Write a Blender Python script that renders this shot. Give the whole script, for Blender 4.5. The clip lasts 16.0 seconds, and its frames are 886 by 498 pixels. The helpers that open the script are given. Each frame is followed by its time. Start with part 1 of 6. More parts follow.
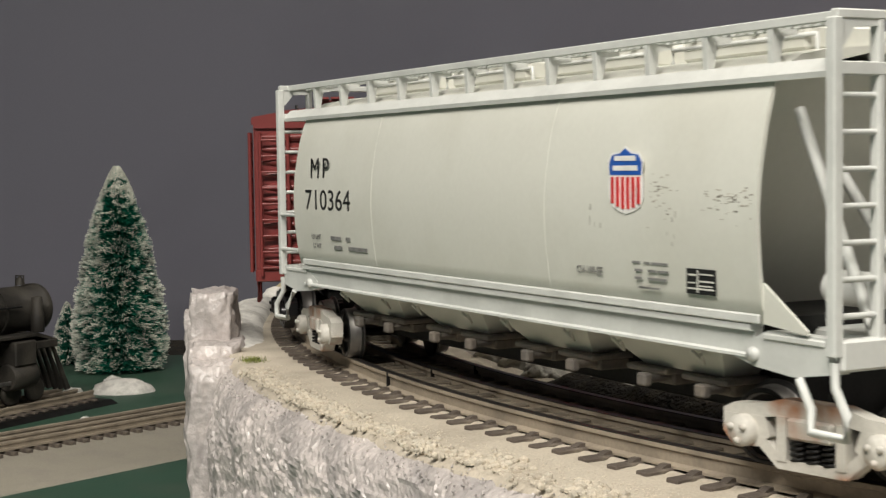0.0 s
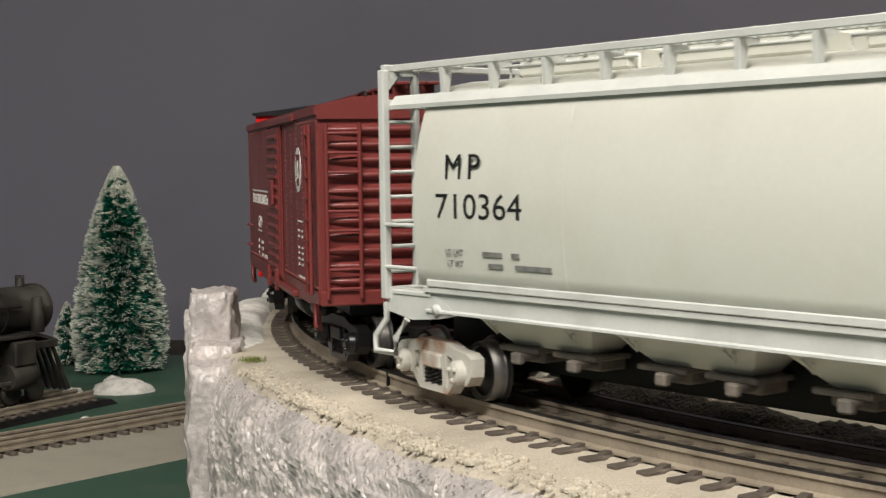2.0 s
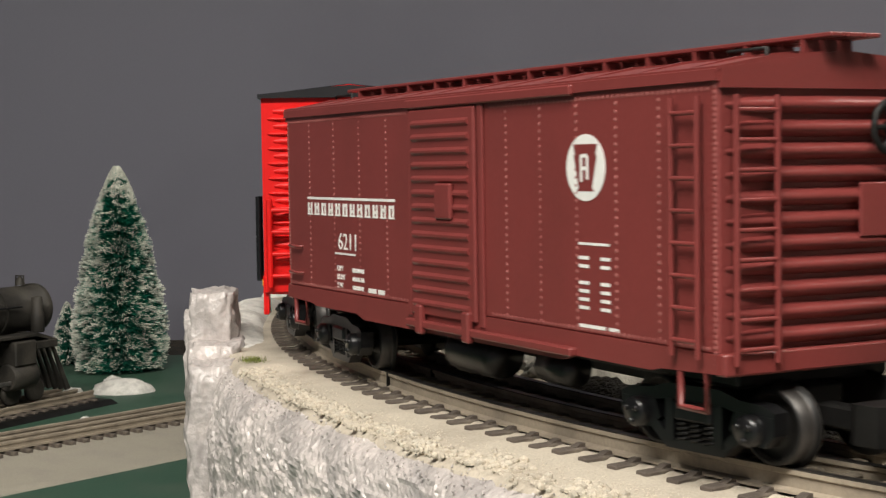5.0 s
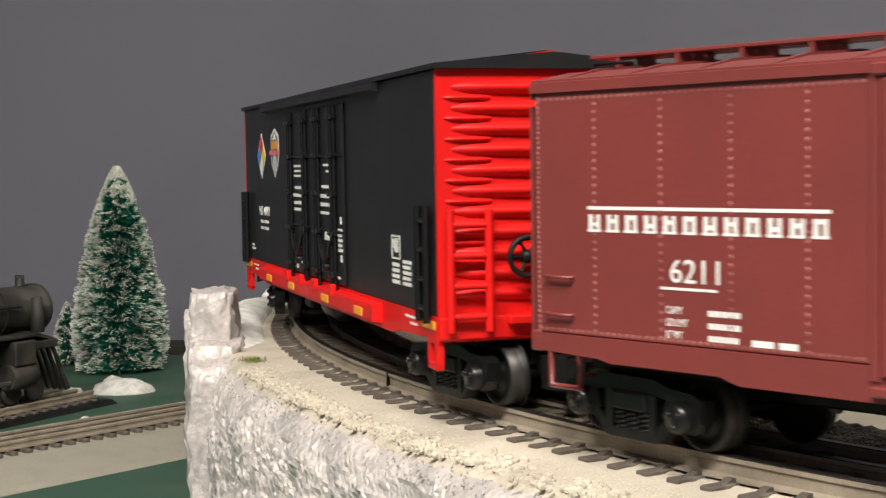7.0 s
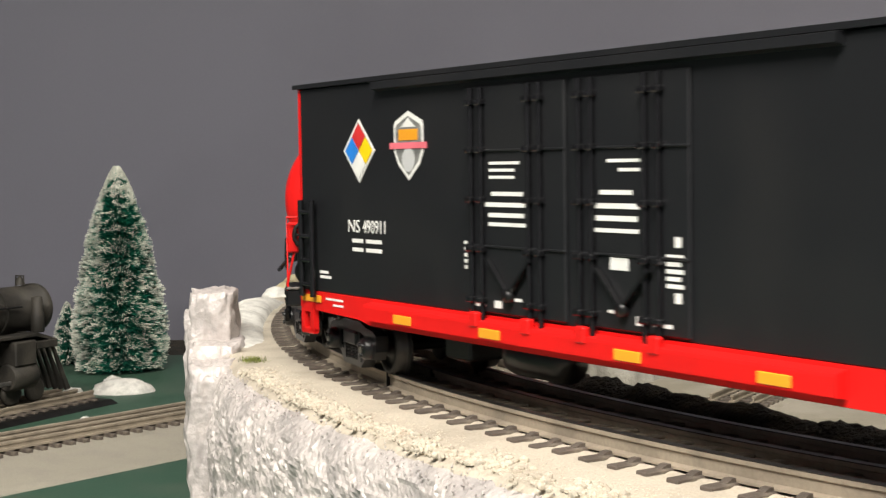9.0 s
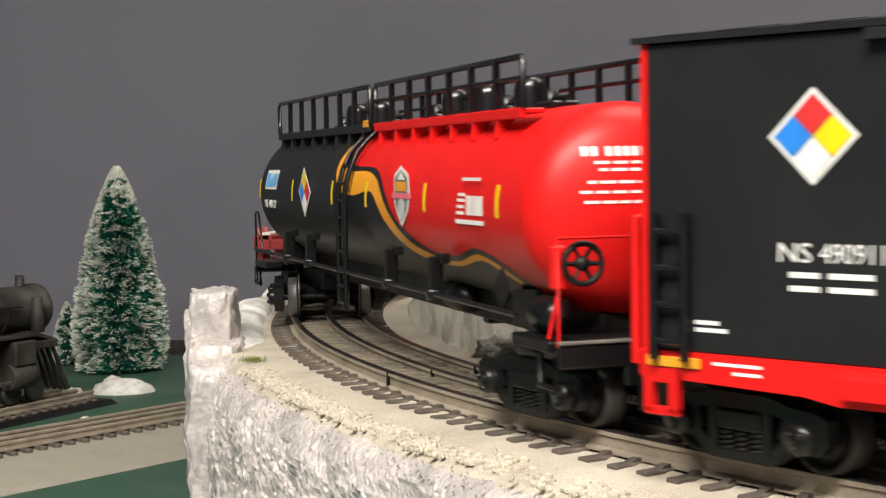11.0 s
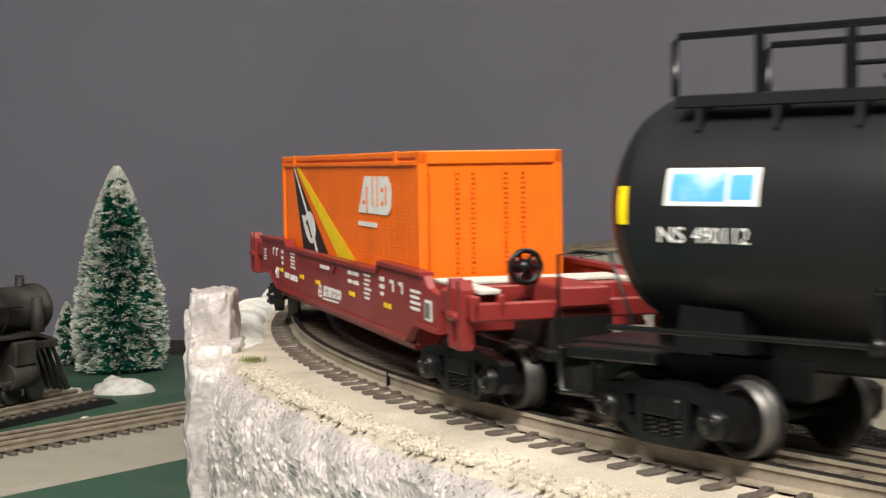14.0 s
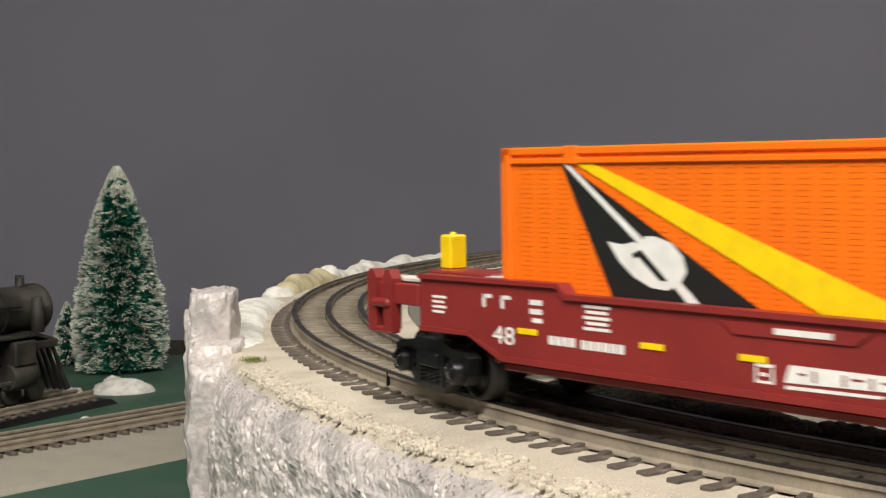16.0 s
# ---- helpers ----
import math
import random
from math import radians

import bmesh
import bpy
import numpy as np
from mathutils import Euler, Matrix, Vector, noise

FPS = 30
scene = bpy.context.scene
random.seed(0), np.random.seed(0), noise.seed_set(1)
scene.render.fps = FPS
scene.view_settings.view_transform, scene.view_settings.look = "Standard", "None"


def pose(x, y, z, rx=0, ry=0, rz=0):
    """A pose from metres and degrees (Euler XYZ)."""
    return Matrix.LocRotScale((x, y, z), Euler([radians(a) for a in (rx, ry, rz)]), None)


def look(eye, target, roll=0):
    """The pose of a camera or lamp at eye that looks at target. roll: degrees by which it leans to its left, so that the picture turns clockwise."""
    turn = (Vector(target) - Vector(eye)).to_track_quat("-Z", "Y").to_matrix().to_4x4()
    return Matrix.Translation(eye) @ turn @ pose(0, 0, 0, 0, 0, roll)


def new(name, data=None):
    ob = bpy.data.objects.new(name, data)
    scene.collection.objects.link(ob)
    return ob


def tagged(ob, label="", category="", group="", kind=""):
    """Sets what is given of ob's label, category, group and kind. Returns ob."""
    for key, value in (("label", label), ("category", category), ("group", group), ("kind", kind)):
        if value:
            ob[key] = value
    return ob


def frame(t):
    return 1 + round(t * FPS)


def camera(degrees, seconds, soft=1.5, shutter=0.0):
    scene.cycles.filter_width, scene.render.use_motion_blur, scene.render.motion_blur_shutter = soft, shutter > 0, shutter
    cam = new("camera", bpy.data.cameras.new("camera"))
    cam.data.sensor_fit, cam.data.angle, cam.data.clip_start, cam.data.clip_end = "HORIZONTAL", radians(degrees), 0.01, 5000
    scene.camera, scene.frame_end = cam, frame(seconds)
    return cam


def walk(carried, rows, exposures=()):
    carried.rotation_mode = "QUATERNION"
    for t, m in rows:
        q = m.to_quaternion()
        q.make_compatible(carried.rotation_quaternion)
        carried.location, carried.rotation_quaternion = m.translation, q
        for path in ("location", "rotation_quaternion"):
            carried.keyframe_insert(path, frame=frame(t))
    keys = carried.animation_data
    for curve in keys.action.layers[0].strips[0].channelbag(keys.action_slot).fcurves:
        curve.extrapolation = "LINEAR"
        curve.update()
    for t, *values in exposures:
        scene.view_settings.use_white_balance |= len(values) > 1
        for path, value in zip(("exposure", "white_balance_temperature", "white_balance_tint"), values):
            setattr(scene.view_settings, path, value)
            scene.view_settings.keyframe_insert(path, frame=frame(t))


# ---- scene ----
MM = 0.001

# ---------- camera ----------
cam = camera(32.38, 16.0, soft=1.35, shutter=0.5)
EYE = Vector((0, 0, 67.48 * MM))
AIM = look(EYE, EYE + Vector((0, math.cos(radians(3.203)), -math.sin(radians(3.203)))), -0.866)
walk(cam, [(0.0, AIM), (16.0, AIM)],
     exposures=[(0.0, 0.08), (2.0, 0.07), (3.5, 0.1), (5.0, 0.32), (7.0, 0.54), (9.0, 0.76), (11.5, 0.52), (13.0, 0.42), (14.2, 0.54), (15.0, 0.36), (16.0, 0.28)])

# ---------- light ----------
world = bpy.data.worlds.new("room_air")
scene.world = world
world.use_nodes = True
world.node_tree.nodes["Background"].inputs["Color"].default_value = (0.9, 0.92, 1.0, 1)
world.node_tree.nodes["Background"].inputs["Strength"].default_value = 0.02


def ceiling_lamp(x, y, z, sx, sy, watts, warm=(1.0, 0.95, 0.87)):
    lamp = bpy.data.lights.new("tube_light", "AREA")
    lamp.shape, lamp.size, lamp.size_y, lamp.energy, lamp.color = "RECTANGLE", sx, sy, watts, warm
    ob = new("tube_light", lamp)
    ob.location = (x, y, z)
    return ob


LAMPS = [(-0.35, -0.55, 1.15, 1.2, 0.25, 46.0), (0.75, 0.7, 1.15, 1.2, 0.25, 5.5)]
for row in LAMPS:
    ceiling_lamp(*row)


# ---------- materials ----------
def material(name, colour, rough=0.6, metal=0.0, vary=0.12, scale=120.0, fine=900.0, bump=0.15, depth=0.0004,
             second=None, mix=(0.45, 0.65), spec=0.5, piece=0.0, coat=0.0):
    """Base colour with stains at one scale and grain at another; second: a colour that breaks through in patches."""
    m = bpy.data.materials.new(name)
    m.use_nodes = True
    nt = m.node_tree
    n, l = nt.nodes, nt.links
    b = n["Principled BSDF"]
    co = n.new("ShaderNodeTexCoord")
    big = n.new("ShaderNodeTexNoise")
    big.inputs["Scale"].default_value, big.inputs["Detail"].default_value = scale, 6
    sm = n.new("ShaderNodeTexNoise")
    sm.inputs["Scale"].default_value, sm.inputs["Detail"].default_value = fine, 3
    for t in (big, sm):
        l.new(co.outputs["Object"], t.inputs["Vector"])
    col = n.new("ShaderNodeMix")
    col.data_type = "RGBA"
    col.inputs["A"].default_value = (*colour, 1)
    col.inputs["B"].default_value = (*(second or [c * (1 - 2 * vary) for c in colour]), 1)
    ramp = n.new("ShaderNodeMapRange")
    ramp.inputs["From Min"].default_value, ramp.inputs["From Max"].default_value = mix
    l.new(big.outputs["Fac"], ramp.inputs["Value"])
    l.new(ramp.outputs["Result"], col.inputs["Factor"])
    hsv = n.new("ShaderNodeHueSaturation")
    val = n.new("ShaderNodeMapRange")
    val.inputs["To Min"].default_value, val.inputs["To Max"].default_value = 1 - vary, 1 + vary
    l.new(sm.outputs["Fac"], val.inputs["Value"])
    out = val.outputs["Result"]
    if piece:
        info = n.new("ShaderNodeObjectInfo")
        geo = n.new("ShaderNodeNewGeometry")
        add = n.new("ShaderNodeMath")
        add.operation = "ADD"
        l.new(info.outputs["Random"], add.inputs[0])
        l.new(geo.outputs["Random Per Island"], add.inputs[1])
        pr = n.new("ShaderNodeMapRange")
        pr.inputs["From Max"].default_value = 2
        pr.inputs["To Min"].default_value, pr.inputs["To Max"].default_value = 1 - piece, 1 + piece
        l.new(add.outputs[0], pr.inputs["Value"])
        mul = n.new("ShaderNodeMath")
        mul.operation = "MULTIPLY"
        l.new(out, mul.inputs[0])
        l.new(pr.outputs["Result"], mul.inputs[1])
        out = mul.outputs[0]
    l.new(out, hsv.inputs["Value"])
    l.new(col.outputs["Result"], hsv.inputs["Color"])
    l.new(hsv.outputs["Color"], b.inputs["Base Color"])
    rr = n.new("ShaderNodeMapRange")
    rr.inputs["To Min"].default_value, rr.inputs["To Max"].default_value = max(0.02, rough - 0.12), min(1, rough + 0.12)
    l.new(big.outputs["Fac"], rr.inputs["Value"])
    l.new(rr.outputs["Result"], b.inputs["Roughness"])
    b.inputs["Metallic"].default_value = metal
    b.inputs["Specular IOR Level"].default_value = spec
    b.inputs["Coat Weight"].default_value = coat
    if bump:
        bp = n.new("ShaderNodeBump")
        bp.inputs["Strength"].default_value, bp.inputs["Distance"].default_value = bump, depth
        l.new(sm.outputs["Fac"], bp.inputs["Height"])
        l.new(bp.outputs["Normal"], b.inputs["Normal"])
    return m


WALL = material("grey_wall_paint", (0.152, 0.151, 0.184), 0.75, vary=0.04, scale=3, fine=400, bump=0.05)
CEIL = material("white_ceiling_paint", (0.55, 0.55, 0.53), 0.9, vary=0.03, scale=3, fine=300)
TABLE = material("green_painted_board", (0.035, 0.085, 0.055), 0.55, vary=0.25, scale=14, fine=600,
                 second=(0.06, 0.10, 0.07), bump=0.3)
SAND = material("pale_sand_ballast", (0.49, 0.435, 0.352), 0.95, vary=0.22, scale=45, fine=1100, bump=0.6, depth=0.0006,
                second=(0.40, 0.352, 0.283))
STRIP = material("dusty_sand_strip", (0.32, 0.295, 0.24), 0.95, vary=0.25, scale=45, fine=1100, bump=0.6, depth=0.0006,
                 second=(0.30, 0.275, 0.23))
BEIGE = material("beige_scenery_board", (0.25, 0.225, 0.175), 0.9, vary=0.15, scale=18, fine=700, bump=0.4,
                 second=(0.32, 0.29, 0.235))
ROCK = material("silvery_grey_plaster_rock", (0.55, 0.50, 0.475), 0.34, vary=0.30, scale=55, fine=520, bump=0.55,
                depth=0.0010, second=(0.33, 0.305, 0.295), mix=(0.40, 0.68), spec=0.6)


def crystals(m, scale, share):
    """Adds small crystal facets to the relief of a material."""
    n, l = m.node_tree.nodes, m.node_tree.links
    bp = n["Bump"]
    cell = n.new("ShaderNodeTexVoronoi")
    cell.inputs["Scale"].default_value = scale
    l.new(n["Texture Coordinate"].outputs["Object"], cell.inputs["Vector"])
    add = n.new("ShaderNodeMath")
    add.operation = "MULTIPLY_ADD"
    add.inputs[1].default_value = share
    l.new(cell.outputs["Distance"], add.inputs[0])
    l.new(n["Noise Texture.001"].outputs["Fac"], add.inputs[2])
    l.new(add.outputs[0], bp.inputs["Height"])


crystals(ROCK, 260, 0.9)
WHITEROCK = material("white_plaster_rock", (0.42, 0.40, 0.35), 0.8, vary=0.25, scale=40, fine=500, bump=0.7, depth=0.001,
                     second=(0.24, 0.225, 0.195))
SNOW = material("plaster_snow", (0.72, 0.70, 0.65), 0.85, vary=0.14, scale=120, fine=900, bump=0.6)
YELLOWROCK = material("yellowed_foam", (0.55, 0.48, 0.30), 0.85, vary=0.2, scale=80, fine=700, bump=0.6)
EARTH = material("dark_brown_earth", (0.022, 0.018, 0.013), 0.95, vary=0.5, scale=130, fine=800, bump=1.0, depth=0.0015,
                 second=(0.055, 0.043, 0.028))
TIE = material("dark_brown_tie_plastic", (0.085, 0.068, 0.055), 0.8, vary=0.3, scale=150, fine=1500, bump=0.5,
               second=(0.20, 0.17, 0.135), mix=(0.5, 0.75), piece=0.25)
RAIL = material("dust_coated_rail_side", (0.29, 0.245, 0.185), 0.75, vary=0.2, scale=60, fine=900, bump=0.25,
                second=(0.20, 0.168, 0.128))
RAILTOP = material("dark_rail_head", (0.055, 0.05, 0.045), 0.35, metal=0.6, vary=0.2, scale=60, fine=900, bump=0.1)
BED = material("grimy_track_bed", (0.27, 0.228, 0.168), 0.9, vary=0.25, scale=70, fine=1000, bump=0.5, depth=0.0006,
               second=(0.17, 0.142, 0.105))
BEDTIE = material("dusty_tie_tops", (0.135, 0.112, 0.084), 0.85, vary=0.25, scale=150, fine=1500, bump=0.4,
                  second=(0.21, 0.177, 0.132), piece=0.25)
PEBBLE = material("tan_pebbles", (0.55, 0.485, 0.385), 0.9, vary=0.2, scale=300, fine=2500, bump=0.4,
                  second=(0.50, 0.46, 0.38), piece=0.35)
MOSS = material("moss_flock", (0.20, 0.23, 0.05), 0.95, vary=0.4, scale=300, fine=2500, bump=0.8)
NEEDLE = material("green_bristle", (0.018, 0.27, 0.175), 0.6, vary=0.3, scale=60, fine=600, bump=0, piece=0.5)
FROST = material("frosted_bristle_tips", (0.72, 0.73, 0.64), 0.8, vary=0.2, scale=60, fine=600, bump=0, piece=0.3)
BLACK = material("black_plastic", (0.006, 0.006, 0.0065), 0.34, vary=0.2, scale=60, fine=1200, bump=0.1, spec=0.42)
GLOSS = material("glossy_black_hardware", (0.007, 0.007, 0.008), 0.24, vary=0.2, scale=60, fine=1200, bump=0.1, spec=0.6)
SOOT = material("weathered_black_metal", (0.010, 0.0095, 0.009), 0.5, metal=0.1, vary=0.3, scale=60, fine=900, bump=0.2, spec=0.3)
DUSTY = material("dusty_black_locomotive", (0.022, 0.020, 0.017), 0.6, vary=0.3, scale=45, fine=500, bump=0.3, second=(0.055, 0.049, 0.040), mix=(0.42, 0.66), spec=0.35)
STEEL = material("wheel_steel", (0.20, 0.19, 0.18), 0.45, metal=0.8, vary=0.15, scale=200, fine=900, bump=0.1)
HGREY = material("pale_grey_paint", (0.62, 0.62, 0.56), 0.42, vary=0.04, scale=22, fine=600, bump=0.05,
                 second=(0.55, 0.545, 0.48), mix=(0.45, 0.75))
HTRIM = material("pale_grey_trim", (0.60, 0.61, 0.58), 0.45, vary=0.06, scale=60, fine=800, bump=0.05)
RUST = material("rusty_pale_grey", (0.52, 0.50, 0.45), 0.6, vary=0.15, scale=55, fine=900, bump=0.3,
                second=(0.34, 0.17, 0.10), mix=(0.46, 0.57))
PRED = material("tuscan_red_paint", (0.185, 0.036, 0.033), 0.36, vary=0.08, scale=30, fine=900, bump=0.08,
                second=(0.165, 0.033, 0.030))
# lighter tuscan red: the glints on the rivet heads are put into the colour
RIVET_GLINT = material("tuscan_red_rivet_glint", (0.33, 0.115, 0.105), 0.4, vary=0.3, scale=30, fine=900, bump=0, second=(0.20, 0.045, 0.042))
NBLACK = material("satin_black_paint", (0.010, 0.0105, 0.012), 0.42, vary=0.12, scale=26, fine=900, bump=0.06,
                  second=(0.013, 0.013, 0.014), spec=0.4)
BRED = material("bright_red_paint", (0.68, 0.010, 0.009), 0.42, vary=0.05, scale=30, fine=900, bump=0.05, spec=0.3)
ORANGE = material("orange_plastic", (0.90, 0.165, 0.004), 0.45, vary=0.05, scale=40, fine=900, bump=0.06)
WRED = material("oxide_red_plastic", (0.235, 0.024, 0.022), 0.42, vary=0.08, scale=40, fine=900, bump=0.08)
WHITE = material("white_print", (0.78, 0.77, 0.74), 0.5, vary=0.05, scale=200, fine=1500, bump=0)
INK = material("black_print", (0.012, 0.012, 0.012), 0.5, vary=0.05, scale=200, fine=1500, bump=0)
GREYINK = material("grey_print", (0.20, 0.20, 0.19), 0.5, vary=0.2, scale=400, fine=1500, bump=0)
YELLOW = material("yellow_print", (0.88, 0.60, 0.004), 0.45, vary=0.05, scale=200, fine=1500, bump=0)
GOLD = material("amber_stripe", (0.80, 0.33, 0.02), 0.42, vary=0.04, scale=60, fine=900, bump=0.03)
DECALR = material("red_print", (0.62, 0.03, 0.03), 0.45, vary=0.06, scale=200, fine=1500, bump=0)
DECALB = material("blue_print", (0.02, 0.10, 0.42), 0.45, vary=0.06, scale=200, fine=1500, bump=0)
SIGNB = material("signal_blue_print", (0.02, 0.22, 0.72), 0.45, vary=0.06, scale=200, fine=1500, bump=0)
GATE = material("dusty_gate_grey", (0.13, 0.118, 0.105), 0.7, vary=0.25, scale=150, fine=900, bump=0.3, second=(0.20, 0.17, 0.14))
SKYB = material("light_blue_print", (0.10, 0.40, 0.75), 0.45, vary=0.1, scale=90, fine=1500, bump=0, second=(0.5, 0.7, 0.85))
PINK = material("rose_print", (0.75, 0.16, 0.20), 0.45, vary=0.06, scale=200, fine=1500, bump=0)
SILVER = material("silver_print", (0.52, 0.52, 0.52), 0.35, vary=0.08, scale=200, fine=1500, bump=0)
GREYPLATE = material("pale_walkway_grit", (0.58, 0.54, 0.48), 0.85, vary=0.12, scale=120, fine=1500, bump=0.4)
EMITTER = bpy.data.materials.new("lit_diffuser")
EMITTER.use_nodes = True
EMITTER.node_tree.nodes["Principled BSDF"].inputs["Emission Color"].default_value = (1, 0.93, 0.82, 1)
EMITTER.node_tree.nodes["Principled BSDF"].inputs["Emission Strength"].default_value = 4.0


# ---------- mesh tools (millimetres) ----------
class Shape:
    """Collects faces of one mesh, in millimetres."""

    def __init__(self):
        self.v, self.f, self.smooth = [], [], []

    def add(self, verts, faces, smooth=False):
        k = len(self.v)
        self.v += [tuple(p) for p in verts]
        self.f += [tuple(i + k for i in f) for f in faces]
        self.smooth += [smooth] * len(faces)
        return self

    def box(self, x0, x1, y0, y1, z0, z1, c=0.0):
        """A box, with chamfered edges if c."""
        if x0 > x1: x0, x1 = x1, x0
        if y0 > y1: y0, y1 = y1, y0
        if z0 > z1: z0, z1 = z1, z0
        if not c:
            v = [(x, y, z) for z in (z0, z1) for y in (y0, y1) for x in (x0, x1)]
            return self.add(v, [(0, 2, 3, 1), (4, 5, 7, 6), (0, 1, 5, 4), (2, 6, 7, 3), (0, 4, 6, 2), (1, 3, 7, 5)])
        c = min(c, (x1 - x0) * 0.45, (y1 - y0) * 0.45, (z1 - z0) * 0.45)
        bm = bmesh.new()
        bmesh.ops.create_cube(bm, size=1.0)
        for p in bm.verts:
            p.co = Vector(((x0 + x1) / 2 + p.co.x * (x1 - x0), (y0 + y1) / 2 + p.co.y * (y1 - y0), (z0 + z1) / 2 + p.co.z * (z1 - z0)))
        bmesh.ops.bevel(bm, geom=bm.edges[:], offset=c, segments=1, affect="EDGES", profile=0.5)
        return self.bm(bm)

    def bm(self, bm, m=None, smooth=False):
        bm.verts.index_update()
        vs = [(m @ p.co) if m else p.co.copy() for p in bm.verts]
        fs = [[p.index for p in f.verts] for f in bm.faces]
        bm.free()
        return self.add(vs, fs, smooth)

    def prism(self, profile, x0, x1, axis="x", smooth=False, cap=True):
        """A closed profile swept along an axis: (y, z) along x, (x, z) along y, (x, y) along z."""
        def put(a, b, s):
            return (s, a, b) if axis == "x" else (a, s, b) if axis == "y" else (a, b, s)
        n = len(profile)
        v = [put(a, b, s) for s in (x0, x1) for a, b in profile]
        self.add(v, [(i, (i + 1) % n, n + (i + 1) % n, n + i) for i in range(n)], smooth)
        if cap:
            self.add(v[:n], [tuple(range(n))[::-1]])
            self.add(v[n:], [tuple(range(n))])
        return self

    def tube(self, pts, r, n=6, closed=False):
        """A round bar along points."""
        pts = [Vector(p) for p in pts]
        m = len(pts)
        rings = []
        for i, p in enumerate(pts):
            a = pts[(i - 1) % m] if closed or i else p
            b = pts[(i + 1) % m] if closed or i < m - 1 else p
            d = (b - a).normalized()
            up = Vector((0, 0, 1)) if abs(d.z) < 0.9 else Vector((1, 0, 0))
            s = d.cross(up).normalized()
            u = s.cross(d)
            rings.append([p + r * (math.cos(q) * s + math.sin(q) * u) for q in (2 * math.pi * k / n for k in range(n))])
        v = [q for ring in rings for q in ring]
        f = []
        for i in range(m if closed else m - 1):
            j = (i + 1) % m
            f += [(i * n + k, i * n + (k + 1) % n, j * n + (k + 1) % n, j * n + k) for k in range(n)]
        self.add(v, f, True)
        if not closed:
            self.add(rings[0], [tuple(range(n))[::-1]])
            self.add(rings[-1], [tuple(range(n))])
        return self

    def lathe(self, profile, n=24, axis="z", at=(0, 0, 0), smooth=True):
        """(radius, height) rows turned about an axis through at."""
        v, f = [], []
        for r, h in profile:
            for k in range(n):
                q = 2 * math.pi * k / n
                a, b = r * math.cos(q), r * math.sin(q)
                p = (a, b, h) if axis == "z" else (h, a, b) if axis == "x" else (b, h, a)
                v.append((p[0] + at[0], p[1] + at[1], p[2] + at[2]))
        for i in range(len(profile) - 1):
            f += [(i * n + k, i * n + (k + 1) % n, (i + 1) * n + (k + 1) % n, (i + 1) * n + k) for k in range(n)]
        self.add(v, f, smooth)
        for i, fl in ((0, True), (len(profile) - 1, False)):
            if profile[i][0] > 0.01:
                ring = tuple(range(n))
                self.add(v[i * n:(i + 1) * n], [ring[::-1] if fl else ring])
        return self

    def plate(self, pts, y, t=0.25):
        """A thin plate on a car's outer side: outline of (x, z) at y out from the middle, standing t proud."""
        return self.prism(pts, -y - t, -y, axis="y")

    def mesh(self, name):
        me = bpy.data.meshes.new(name)
        me.from_pydata([(x * MM, y * MM, z * MM) for x, y, z in self.v], [], self.f)
        me.polygons.foreach_set("use_smooth", self.smooth)
        me.update()
        bm = bmesh.new()
        bm.from_mesh(me)
        if len(bm.verts) < 60000:
            bmesh.ops.recalc_face_normals(bm, faces=bm.faces[:])
        bm.to_mesh(me)
        bm.free()
        return me


def part(name, shape, mat, parent=None, label="", m=None):
    """One mesh object, under a thing or a part."""
    me = shape if isinstance(shape, bpy.types.Mesh) else shape.mesh(name)
    if not me.materials:
        me.materials.append(mat)
    ob = new(name, me)
    if parent:
        ob.parent = parent
    if m:
        ob.matrix_basis = m
    return tagged(ob, label)


def thing(name, label, category, group="", m=None):
    ob = tagged(new(name), label, category, group)
    ob.empty_display_size = 0.01
    if m:
        ob.matrix_basis = m
    return ob


def at(x, y, z, rz=0.0, rx=0.0, ry=0.0):
    return pose(x * MM, y * MM, z * MM, rx, ry, rz)


def lettering(words, size, x, z, y, mat, parent, label="", width=None, depth=0.12, name="lettering", align="LEFT", slant=0.0):
    """Words printed on a car's outer side, y out from the middle; size: capital height in mm."""
    cu = bpy.data.curves.new(name, "FONT")
    cu.body, cu.size, cu.extrude, cu.align_x = words, size * MM / 0.69, depth * MM / 2, align
    cu.shear, cu.resolution_u = slant, 3
    ob = new(name, cu)
    me = bpy.data.meshes.new_from_object(ob)
    bpy.data.objects.remove(ob)
    bpy.data.curves.remove(cu)
    if width:
        xs = [p.co.x for p in me.vertices]
        k = width * MM / (max(xs) - min(xs))
        for p in me.vertices:
            p.co.x *= k
    me.materials.clear()
    return part(name, me, mat, parent, label, at(x, -y - depth / 2, z, rx=90))


# ---------- the room ----------
def slab(name, x0, x1, y0, y1, z0, z1, mat, label, category):
    return tagged(part(name, Shape().box(x0, x1, y0, y1, z0, z1), mat), label, category, "", "structure")


